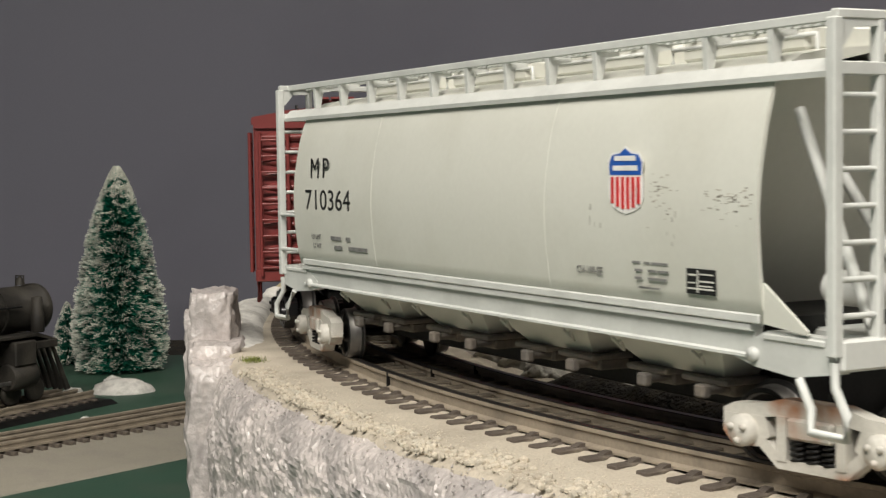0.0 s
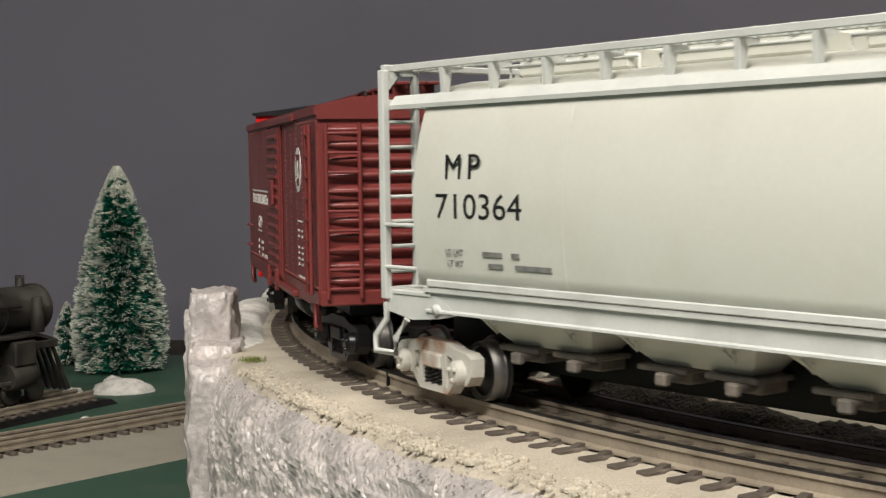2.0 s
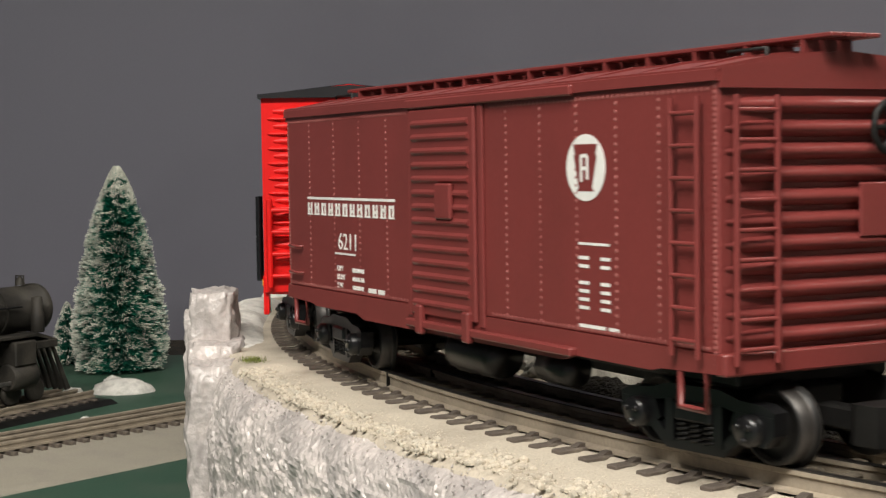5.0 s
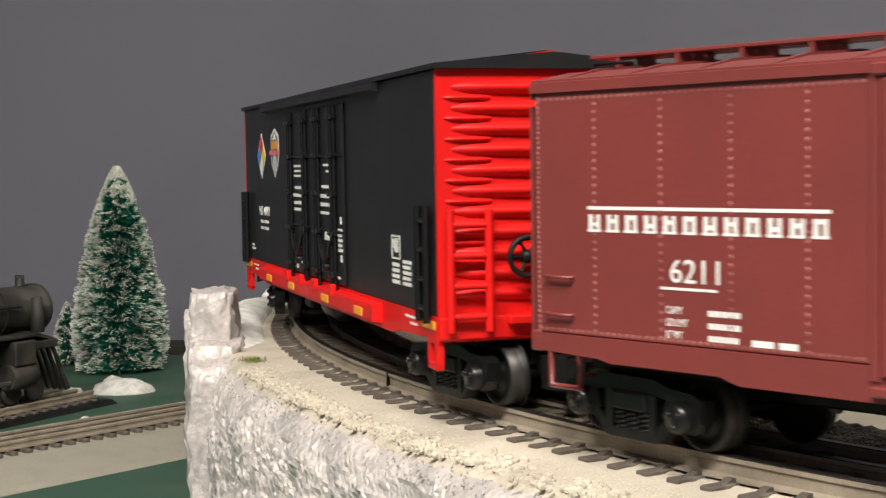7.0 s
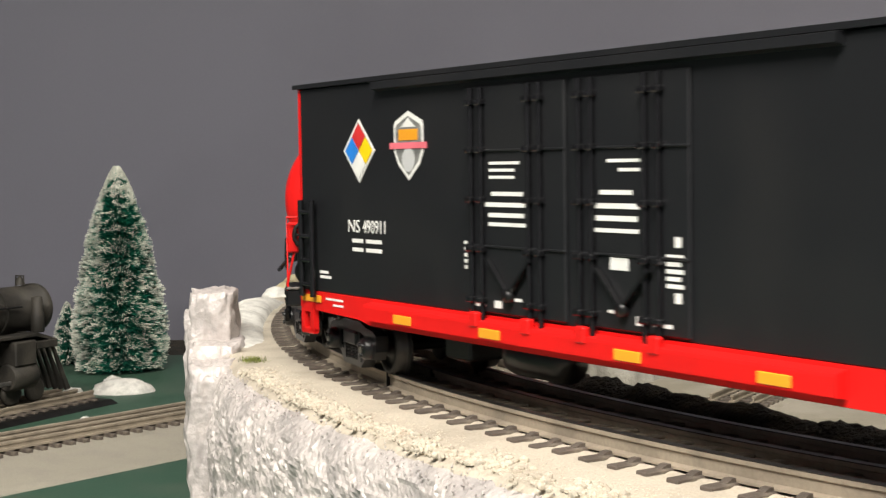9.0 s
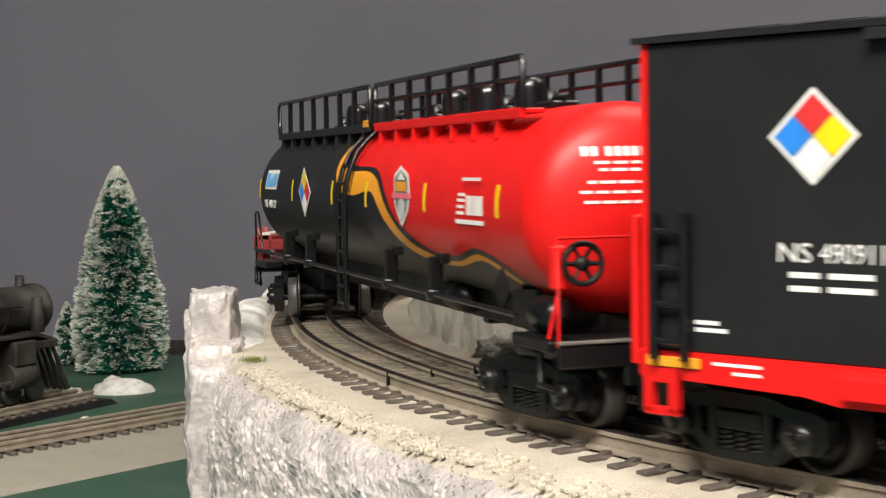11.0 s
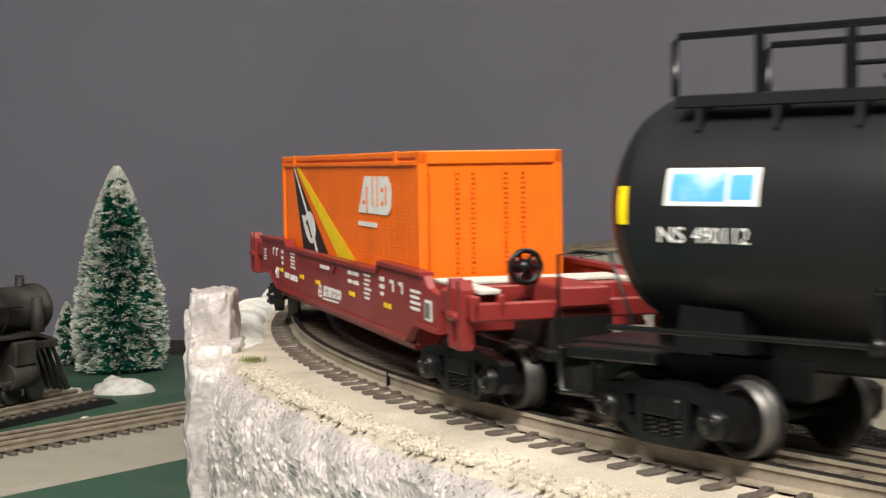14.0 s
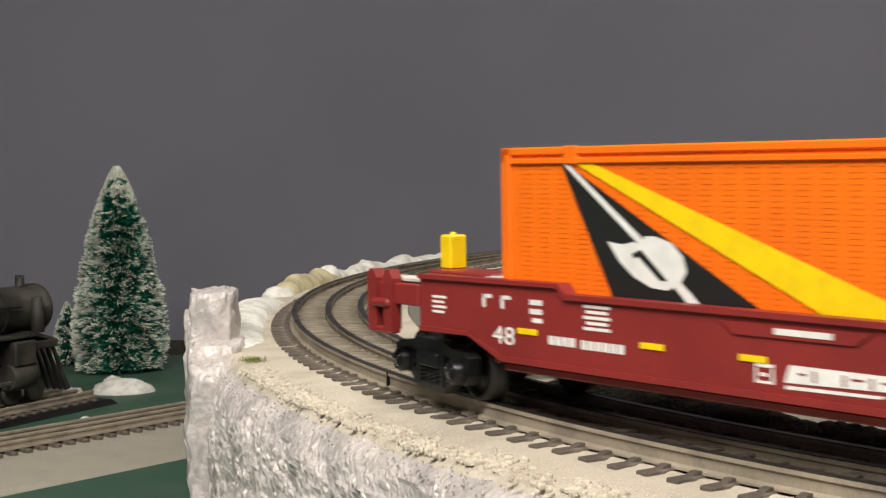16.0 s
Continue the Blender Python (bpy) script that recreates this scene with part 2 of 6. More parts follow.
slab("wall_north", -2200, 3200, 1640, 1760, -900, 1250, WALL, "dark grey painted wall behind the layout", "wall")
slab("wall_west", -2320, -2200, -1600, 1760, -900, 1250, WALL, "dark grey painted side wall", "wall")
slab("wall_east", 3200, 3320, -1600, 1760, -900, 1250, WALL, "dark grey painted side wall", "wall")
slab("wall_south", -2200, 3200, -1720, -1600, -900, 1250, WALL, "dark grey painted wall", "wall")
slab("ceiling", -2320, 3320, -1720, 1760, 1254, 1350, CEIL, "white painted ceiling", "ceiling")
slab("floor", -2320, 3320, -1720, 1760, -1000, -904, EARTH, "plain dark brown floor", "floor")
for lx, ly, lz, sx, sy, _ in LAMPS:
    lamp = thing("ceiling_light", "flat ceiling light with lit diffuser", "ceiling light", "ceiling lights",
                 Matrix.Translation((lx, ly, 1.25)))
    part("housing", Shape().box(-sx * 520, sx * 520, -sy * 560, sy * 560, -60, 2, 4), CEIL, lamp)
    part("diffuser", Shape().box(-sx * 500, sx * 500, -sy * 500, sy * 500, -70, -61, 2), EMITTER, lamp)

# ---------- the lower board ----------
GROUND = -115.0
slab("ground", -2190, 2400, -150, 1480, GROUND - 20, GROUND, TABLE, "green painted layout board", "layout board")
slab("backdrop_board", -2190, 2400, 1483, 1636, GROUND - 22, GROUND - 3, EARTH, "dark bare strip of board along the wall", "board")

# the raised loop of track
CX, CY, RC = 664.7, 774.2, 721.7
ROADTOP = -6.3      # sand between the ties, below the rail heads
R_OUT, R_IN = 772.0, 683.0


def ring(r, deg, z):
    return (CX + r * math.cos(radians(deg)), CY + r * math.sin(radians(deg)), z)


def fract(x, y, z, octaves=5):
    return noise.fractal(Vector((x, y, z)), 0.9, 2.1, octaves)


def sheet(rows):
    """A surface through rows of points."""
    s = Shape()
    n = len(rows[0])
    s.add([p for row in rows for p in row],
          [(i * n + k, i * n + k + 1, (i + 1) * n + k + 1, (i + 1) * n + k) for i in range(len(rows) - 1) for k in range(n - 1)], True)
    return s


def frange(a, b, step):
    k = int(round((b - a) / step))
    return [a + (b - a) * i / k for i in range(k + 1)]


# sand roadbed: crown between the ties, gentle shoulders
def roadbed():
    rows = []
    for d in frange(0, 360, 0.25):
        row = []
        for r in (R_IN, 686, 690, 694, 700, 708, 716, 721, 727, 735, 738.4, 739.8, 741.0, 742.4, 745, 748, 751, 754, 757, 760, 763, 766, 769, R_OUT):
            x, y, _ = ring(r, d, 0)
            z = ROADTOP + 0.35 * fract(x / 7, y / 7, 1.0) + 0.15 * fract(x / 1.7, y / 1.7, 3)
            if 739 < r < 742:
                z += 0.45 + 0.2 * fract(x / 3, y / 3, 8)
            if r > 750:
                z += -0.9 * (r - 750) / 20 + 0.5 * fract(x / 14, y / 14, 5)
            if r > 770:
                z -= 3.0
            if r < 692:
                z += 1.2 * (692 - r) / 9
            row.append((x, y, z))
        rows.append(row)
    return sheet(rows)


tagged(part("roadbed", roadbed(), SAND), "pale sand ballast roadbed of the raised loop", "roadbed", "", "structure")


# near cliff, crumbling grey plaster rock
def cliff(d0, d1, step, amp):
    rows = []
    for d in frange(d0, d1, step):
        row = []
        for k in range(81):
            v = (k / 80) ** 1.25
            z = ROADTOP - 1.6 - (3.0 * (1 - math.exp(-26 * v)) + v * v / (v + 0.05) * 1.05 * (-GROUND + ROADTOP - 3))
            out = R_OUT - 5 + 13.0 * (1 - math.exp(-20 * v)) + 2 * v
            x, y, _ = ring(R_OUT, d, 0)
            big = fract(x / 38, y / 38, z / 30, 4)
            x, y, _ = ring(out, d, 0)
            mid = fract(x / 11 + 9, y / 11, z / 8, 4)
            ridge = 1 - abs(noise.noise(Vector((x / 9, y / 9, z / 7 + 4)))) * 2.2
            fine = fract(x / 3 + 5, y / 3, z / 2.2, 3)
            fade = min(1.0, v * 9)
            at_cell = Vector((x / 9 + 0.6 * mid, y / 9 + 0.5 * fine, z / 8 + 0.6 * big))
            chip = noise.noise(noise.voronoi(at_cell)[1][0] * 5.3) + 0.5 * noise.noise(noise.voronoi(at_cell * 2.3)[1][0] * 4.1)
            out += fade * amp * (2.4 * big + 0.9 * mid + 0.4 * ridge + 0.35 * fine + 1.3 * chip)
            x, y, _ = ring(out, d, 0)
            z += fade * (0.7 * mid + 0.35 * fine + 0.5 * chip) if v < 0.9 else 0
            row.append((x, y, z))
        rows.append(row)
    return sheet(rows)


near = cliff(186, 252, 0.075, 1.0)
near.smooth = [False] * len(near.f)
tagged(part("rock_face_near", near, ROCK), "crumbling silvery grey plaster rock face under the track", "rock face", "", "structure")
tagged(part("rock_face_far", cliff(252, 546, 0.5, 1.0), ROCK), "grey plaster rock face under the raised loop", "rock face", "", "structure")


# inner wall of the loop, pale plaster with streaks
def inner_wall(d0, d1, step):
    rows = []
    for d in frange(d0, d1, step):
        row = []
        for k in range(25):
            v = k / 24
            z = ROADTOP + 0.4 - v * (-GROUND + ROADTOP + 3)
            x, y, _ = ring(R_IN, d, 0)
            r = R_IN + 0.5 - 7 * v - min(1, v * 8) * (5 * fract(x / 50, y / 50, z / 60, 4) + 1.5 * fract(x / 9, y / 9, z / 25, 3))
            row.append(ring(r, d, z))
        rows.append(row)
    return sheet(rows)


tagged(part("wall_inner", inner_wall(0, 360, 0.4), WHITEROCK), "pale streaked plaster wall inside the raised loop", "rock wall", "", "structure")
part_disc = Shape().prism([ring(688, d, 0)[:2] for d in range(0, 360, 3)], GROUND + 0.2, GROUND + 3, axis="z")
tagged(part("ground_inner", part_disc, BEIGE), "beige sandy board inside the raised loop", "layout board", "", "structure")


# dark earth bank along the inner edge of the near track
def earth_bank():
    rows = []
    for d in frange(203, 262, 0.15):
        row = []
        for k in range(17):
            v = k / 16
            x, y, _ = ring(690, d, 0)
            hump = math.sin(math.pi * v)
            end = min(1, (d - 203) / 1.5) * min(1, (262 - d) / 4)
            z = ROADTOP - 1.0 - 26 * max(0, v - 0.55) + end * hump * (7.4 + 1.6 * fract(x / 16, y / 16, v * 2, 4) + 1.1 * fract(x / 3, y / 3, v * 6, 3))
            r = 695 - 20 * v + 1.2 * fract(x / 6, y / 6, v * 4, 3)
            row.append(ring(r, d, z))
        rows.append(row)
    return sheet(rows)


tagged(part("earth_bank", earth_bank(), EARTH), "dark brown earth bank beside the track", "earth bank", "", "structure")

# ---------- track ----------
def rail(r):
    h = -5.4
    prof = [(r + a, z) for a, z in ((-1.15, 0), (1.15, 0), (1.3, -0.25), (1.3, -1.3), (0.6, -1.7), (0.6, -4.3), (2.3, -4.9), (2.3, h),
                                    (-2.3, h), (-2.3, -4.9), (-0.6, -4.3), (-0.6, -1.7), (-1.3, -1.3), (-1.3, -0.25))]
    s = Shape()
    n = len(prof)
    steps = frange(0, 360, 0.75)[:-1]
    s.add([ring(a, d, z) for d in steps for a, z in prof],
          [(i * n + k, i * n + (k + 1) % n, ((i + 1) % len(steps)) * n + (k + 1) % n, ((i + 1) % len(steps)) * n + k)
           for i in range(len(steps)) for k in range(n)])
    me = s.mesh("rail")
    me.materials.append(RAIL)
    me.materials.append(RAILTOP)
    top = -0.3 * MM
    for p in me.polygons:
        p.material_index = int(p.center.z > top)
    return me


TRACK = thing("railway_track", "three-rail model railway track with brown ties in sand ballast", "track")
tagged(TRACK, kind="structure")
for r, nm in ((RC + 16.75 - 1.15, "outer_rail"), (RC, "centre_rail"), (RC - 15.6, "inner_rail")):
    part(nm, rail(r), RAIL, TRACK)


def track_bed(r0, r1):
    """Grimy fill between two rails, almost up to their heads."""
    rows = []
    for d in frange(0, 360, 0.25):
        row = []
        for k in range(9):
            r = r0 + (r1 - r0) * k / 8
            x, y, _ = ring(r, d, 0)
            row.append((x, y, -2.75 - 0.5 * abs(k / 4 - 1) + 0.3 * fract(x / 6, y / 6, 2.0) + 0.15 * fract(x / 1.5, y / 1.5, 4)))
        rows.append(row)
    return sheet(rows)


part("track_bed", track_bed(RC + 0.8, RC + 14.8), BED, TRACK, "grimy sand fill between the rails")
part("track_bed", track_bed(RC - 14.8, RC - 0.8), BED, TRACK, "grimy sand fill between the rails")

TIE_STEP = 0.83      # degrees
tie_shape = Shape().box(-26.5, 26.5, -2.0, 2.0, -9.2, -5.35, 0.3)
for e in (-1, 1):
    tie_shape.prism([(e * 18.0, -5.5), (e * 18.0, -4.4), (e * 19.2, -4.4), (e * 21.0, -5.2), (e * 21.0, -5.5)], -1.2, 1.2, "y")
for c in (-7.8, 7.8):
    tie_shape.box(c - 6.7, c + 6.7, -1.9, 1.9, -5.4, -2.45, 0.3)
tie_mesh = tie_shape.mesh("tie")
tie_mesh.materials.append(TIE)
tie_mesh.materials.append(BEDTIE)
for p in tie_mesh.polygons:
    p.material_index = int(p.center.z > -4.0 * MM and abs(p.center.x) < 15.0 * MM)
rest = Shape()
k = 0
while k * TIE_STEP < 360:
    d = k * TIE_STEP
    k += 1
    if 140 <= d <= 262:
        ob = part("tie", tie_mesh, TIE, TRACK)
        ob.matrix_basis = at(*ring(RC, d, 0.25 * math.sin(k * 12.9898) * math.cos(k * 4.1)), rz=d + 0.8 * math.sin(k * 7.7))
    else:
        a, b = radians(d), 0
        c, s = math.cos(a), math.sin(a)
        base = ring(RC, d, 0)
        v = [(base[0] + x * c - y * s, base[1] + x * s + y * c, z) for z in (-9.2, -5.35) for y in (-2.4, 2.4) for x in (-26.5, 26.5)]
        rest.add(v, [(0, 2, 3, 1), (4, 5, 7, 6), (0, 1, 5, 4), (2, 6, 7, 3), (0, 4, 6, 2), (1, 3, 7, 5)])
tagged(part("far_ties", rest, TIE, TRACK), kind="stuff")

# rail joints
for r in (RC + 16.75 + 0.05, RC + 1.3, RC - 14.3):
    part("rail_joint", Shape().box(-0.9, 0.45, -0.35, 0.35, -5.2, -0.2), SOOT, TRACK, "dark gap between two rails", at(*ring(r, 202.3, 0), rz=202.3))


def straight_track(x, y, deg, length, top, label):
    """Three-rail track on the board; the rail heads at top."""
    tr = tagged(thing("board_track", label, "track", "", at(x, y, top, rz=deg)), kind="structure")
    for q, nm in ((-16, "rail"), (0, "rail"), (16, "rail")):
        s = Shape().box(-length / 2, length / 2, q - 1.2, q + 1.2, -2.0, 0, 0.3).box(-length / 2, length / 2, q - 0.5, q + 0.5, -4.4, -1.9).box(-length / 2, length / 2, q - 2.3, q + 2.3, -5.4, -4.3)
        part(nm, s, RAIL, tr)
    me = Shape().box(-2.2, 2.2, -26, 26, -9, -5.4, 0.3).mesh("tie")
    me.materials.append(TIE)
    for i in range(int(length / 11)):
        part("tie", me, None, tr, "", at(-length / 2 + 5 + i * 11, 0, 0))
    return tr


straight_track(-228, 1036, 50.5, 620, GROUND + 12, "blackened three-rail track on a pale ballast strip")
straight_track(290, 1240, 60, 330, GROUND + 12, "brown three-rail track on the inner board")
straight_track(-388, 1007, 62, 420, GROUND + 10, "dark three-rail track under the locomotive")


def strip(name, x, y, deg, length, prof, mat, label):
    ob = part(name, Shape().prism(prof, -length / 2, length / 2, "x"), mat, None, "", at(x, y, GROUND, rz=deg))
    return tagged(ob, label, "ballast", "", "structure")


strip("ballast_strip", -228, 1036, 50.5, 640, [(32, -0.5), (28, 4.2), (-29, 4.2), (-40, 5.0), (-95, 1.6), (-108, -0.5)], STRIP, "pale ballast strip beside the lower track")
strip("ballast_inner", 290, 1240, 60, 336, [(34, 2), (28, 4.4), (-28, 4.4), (-34, 2)], BEIGE, "beige ballast of the inner track")
strip("ballast_siding", -388, 1007, 62, 430, [(38, -0.5), (30, 3), (-30, 3), (-38, -0.5)], SOOT, "dark roadbed of the siding")


# ---------- rocks, snow and stones ----------
def rock_shape(sx, sy, sz, seed, rough=0.25, detail=3):
    bm = bmesh.new()
    bmesh.ops.create_icosphere(bm, subdivisions=detail, radius=1.0)
    for p in bm.verts:
        d = p.co.normalized()
        k = 1 + rough * noise.fractal(d * 1.6 + Vector((seed, seed * 2, 0)), 0.8, 2.0, 5) + rough * 0.4 * noise.noise(d * 7 + Vector((0, seed, 3)))
        p.co = Vector((d.x * k * sx, d.y * k * sy, d.z * k * sz))
    return Shape().bm(bm, smooth=True)


def block_rock(x0, x1, y0, y1, z0, z1, seed, rough):
    """A squarish broken block of rock."""
    bm = bmesh.new()
    bmesh.ops.create_cube(bm, size=1.0)
    bmesh.ops.subdivide_edges(bm, edges=bm.edges[:], cuts=17, use_grid_fill=True)
    for p in bm.verts:
        c = Vector((x0 + (p.co.x + 0.5) * (x1 - x0), y0 + (p.co.y + 0.5) * (y1 - y0), z0 + (p.co.z + 0.5) * (z1 - z0)))
        n = p.co.copy()
        n.z *= 0.7
        c += n.normalized() * rough * (noise.fractal(c / 9 + Vector((seed, 0, 0)), 0.8, 2.0, 5) + 0.5 * noise.fractal(c / 2.5, 0.8, 2, 3)) - n.normalized() * rough * max(0, n.length - 0.62) * 4
        p.co = c
    return Shape().bm(bm, smooth=True)


spur = block_rock(-105.5, -87.5, 628, 654, -40, 15.5, 3, 2.0)
tagged(part("rock_spur", spur, ROCK), "upright block of silvery grey rock at the cliff edge", "rock")
tagged(part("rock_spur", block_rock(-108.5, -98, 630, 652, -60, 7.5, 8, 2.0), ROCK), "lower shoulder of silvery grey rock at the cliff edge", "rock")
tagged(part("rock_spur", block_rock(-103.5, -83, 602, 642, -100, -3.5, 5, 2.6), ROCK), "grey rock shoulder below the cliff edge", "rock")
tagged(part("rock_spur", block_rock(-99, -82, 580, 612, -80, -8.5, 11, 2.6), ROCK), "low grey rock shoulder beside the sand", "rock")


def bank(name, d0, d1, r0, r1, top, mat, label, seed):
    rows = []
    for d in frange(d0, d1, 0.25):
        u = (d - d0) / (d1 - d0)
        e = min(1, u * 5) * min(1, (1 - u) * 5)
        row = []
        for k in range(15):
            v = k / 14
            r = r0 + (r1 - r0) * v
            x, y, _ = ring(r, d, 0)
            h = math.sin(math.pi * min(1, v * 1.15)) ** 0.6 if v < 0.87 else 0
            z = ROADTOP - 1.2 + e * h * top * (0.85 + 0.45 * fract(x / 26 + seed, y / 26, 0, 2)) + 0.35 * e * fract(x / 5, y / 5, seed, 2)
            if v > 0.85:
                z -= (v - 0.85) * 160
            row.append(ring(r + 1.0 * fract(x / 5, y / 5, seed + 3, 2), d, z))
        rows.append(row)
    return tagged(part(name, sheet(rows), mat), label, "snow bank" if name == "snow_bank" else "rock bank")


bank("snow_bank", 175, 191.5, 751, 779, 7.5, SNOW, "white plaster snow bank at the edge of the loop", 2)
bank("rock_bank_white", 146, 168, 762, 779, 8.5, SNOW, "white plaster rock bank beside the far track", 9)
bank("rock_bank", 163.5, 172.8, 757, 777, 11.0, YELLOWROCK, "yellowed foam rock bank beside the track", 6)
for i, d in enumerate((172.6, 164.2, 159)):
    sz = (5, 10, 8)[i]
    o = part("snow_boulder", rock_shape(9.5, 8, sz, i * 1.7 + 2, 0.16), SNOW, None, "", at(*ring(766 + (i % 3) * 2, d, ROADTOP - 0.5), rz=i * 47))
    tagged(o, "white plaster boulder at the edge of the loop", "boulder", "white boulders")


for i, (d, r, k) in enumerate(((197.3, 672, 8), (199.8, 677, 6), (202.0, 681, 5))):
    o = part("plaster_rock", rock_shape(k * 1.5, k * 1.2, k, i * 2.3 + 1, 0.3, 4), WHITEROCK, None, "", at(*ring(r, d, ROADTOP + 0.5), rz=i * 61))
    tagged(o, "pale plaster rock at the inner edge of the track", "rock", "inner rocks")


def stones(d0, d1, n, seed, clump):
    rng = random.Random(seed)
    s = Shape()
    ico = bmesh.new()
    bmesh.ops.create_icosphere(ico, subdivisions=1, radius=1.0)
    ico.verts.index_update()
    vs = [p.co.copy() for p in ico.verts]
    fs = [[p.index for p in f.verts] for f in ico.faces]
    ico.free()
    for _ in range(n):
        d = rng.uniform(d0, d1)
        r = min(774, max(751, rng.gauss(766.0, 2.6)))
        x, y, _z = ring(r, d, 0)
        if noise.noise(Vector((x / 11, y / 11, clump))) < -0.05 and rng.random() < 0.85:
            continue
        k = rng.uniform(0.5, 1.1) * (1 + 0.35 * min(1, max(0, (d - 203) / 8)))
        a = rng.uniform(0, 6.28)
        z = ROADTOP - 0.9 * (r - 750) / 20 + 0.1
        st = [rng.uniform(0.7, 1.2) for _ in range(3)]
        s.add([(x + k * st[0] * (q.x * math.cos(a) - q.y * math.sin(a)) * rng.uniform(0.85, 1.1), y + k * st[1] * (q.x * math.sin(a) + q.y * math.cos(a)), z + k * st[2] * 0.8 * q.z) for q in vs], fs)
    return s


tagged(part("pebbles", stones(196, 246, 5200, 4, 1.5), PEBBLE), "loose tan pebbles along the cliff edge", "pebbles", "", "stuff")


def crumbs(n, seed):
    """Loose flakes of rock on the ledge of the cliff."""
    rng = random.Random(seed)
    s = Shape()
    for _ in range(n):
        d, r = rng.uniform(192, 246), rng.uniform(768, 778)
        x, y, z = ring(r, d, ROADTOP - 1.2 - (r - 768) * 0.55 + rng.uniform(-0.5, 0.4))
        k = rng.uniform(0.25, 0.75)
        m = Euler((rng.uniform(0, 6), rng.uniform(0, 6), rng.uniform(0, 6))).to_matrix()
        v = [m @ Vector(p) * k + Vector((x, y, z)) for p in ((1, 0, 0), (-0.5, 0.9, 0), (-0.6, -0.8, 0.1), (0, 0.1, 0.7))]
        s.add(v, [(0, 1, 3), (1, 2, 3), (2, 0, 3), (0, 2, 1)])
    return s


def grains(n, seed):
    """Coarse grains of sand strewn over the shoulder and between the ties."""
    rng = random.Random(seed)
    s = Shape()
    for _ in range(n):
        d, r = rng.uniform(196, 246), 771 - 17 * rng.random() ** 1.6
        x, y, _z = ring(r, d, 0)
        k = rng.uniform(0.14, 0.34)
        a = rng.uniform(0, 6.28)
        z = ROADTOP + 0.1 - (0.9 * (r - 750) / 20 if r > 750 else 0)
        c, q = k * math.cos(a), k * math.sin(a)
        s.add([(x + c, y + q, z), (x - q, y + c, z), (x - c, y - q, z), (x + q, y - c, z), (x + 0.2 * c, y, z + k * 0.9)], [(0, 1, 4), (1, 2, 4), (2, 3, 4), (3, 0, 4)])
    return s


tagged(part("sand_grains", grains(7000, 12), PEBBLE), "coarse pale sand grains on the roadbed", "sand grains", "", "stuff")
tagged(part("rock_flakes", crumbs(1500, 9), ROCK), "loose flakes of silvery rock on the ledge", "rock flakes", "", "stuff")

moss = Shape()
rng = random.Random(3)
for _ in range(240):
    d, r = rng.gauss(194.6, 0.28), rng.gauss(763, 2.2)
    x, y, z = ring(r, d, ROADTOP - 0.6)
    a = rng.uniform(0, 6.28)
    moss.add([(x, y - 0.3, z), (x + 0.4 * math.cos(a), y + 0.4 * math.sin(a), z), (x + rng.uniform(-0.8, 0.8), y + rng.uniform(-0.8, 0.8), z + rng.uniform(0.5, 2.0))], [(0, 1, 2)])
tagged(part("moss_tuft", moss, MOSS), "small olive green moss tuft on the ballast", "moss tuft")

# ---------- frosted bottle-brush trees ----------
def brush_tree(x, y, h, radius, count, seed, frost, label):
    rng = random.Random(seed)
    tree = thing("bottle_brush_tree", label, "tree", "", at(x, y, GROUND))
    part("trunk", Shape().lathe([(radius * 0.11, 0), (radius * 0.09, h * 0.1), (0.8, h * 0.96), (0.01, h * 0.97)], 8, "z").lathe([(radius * 0.34, -0.2), (radius * 0.34, 3), (radius * 0.12, 4.5)], 16, "z"), SOOT, tree)
    green, white = Shape(), Shape()
    for i in range(count):
        u = rng.random() ** 1.2
        z = h * (0.03 + 0.95 * u)
        a = rng.uniform(0, 2 * math.pi)
        tier = noise.noise(Vector((math.cos(a) * 0.8, math.sin(a) * 0.8, z / 9.0 + seed)))
        env = radius * float(np.interp(u, (0, 0.09, 0.24, 0.38, 0.57, 0.77, 0.95, 1.0), (0.90, 0.97, 0.95, 0.83, 0.69, 0.46, 0.19, 0.06)))
        env *= (0.96 + 0.09 * tier) * rng.uniform(0.80, 1.02)
        up = rng.uniform(-0.12, 0.20) * env
        p0 = Vector((0, 0, z))
        p1 = Vector((env * math.cos(a), env * math.sin(a), z + up))
        t = Vector((-math.sin(a), math.cos(a), 0))
        w = rng.uniform(0.22, 0.45)
        green.add([p0, p1 + t * w * 0.6, p1 - t * w * 0.6, p0 + (p1 - p0) * 0.55 + Vector((0, 0, w))], [(0, 1, 3), (1, 2, 3), (2, 0, 3), (0, 2, 1)])
        clump = noise.fractal(Vector((p1.x / 8, p1.y / 8, p1.z / 6 + seed)), 0.8, 2.0, 3)
        gap = noise.noise(Vector((math.cos(a), math.sin(a), z / 13 + 3 * seed)))
        chance = 0.17 + 0.95 * clump - 0.6 * max(0, gap) + 0.9 * max(0, u - 0.80) / 0.2 + 0.7 * max(0, -math.cos(a) - 0.45) + 0.2 * max(0, math.cos(a) - 0.6)
        if rng.random() < frost / 0.42 * chance:
            q0, q1 = p0 + (p1 - p0) * rng.uniform(0.72, 0.90), p0 + (p1 - p0) * 1.01
            k = rng.uniform(0.25, 0.6)
            white.add([q0, q1 + t * k, q1 - t * k, q1 + Vector((0, 0, k * 1.4))], [(0, 1, 3), (1, 2, 3), (2, 0, 3), (0, 2, 1)])
    part("crown", green, NEEDLE, tree, "dark green bristle crown")
    part("frost", white, FROST, tree, "white frosting on the bristle tips")
    return tree


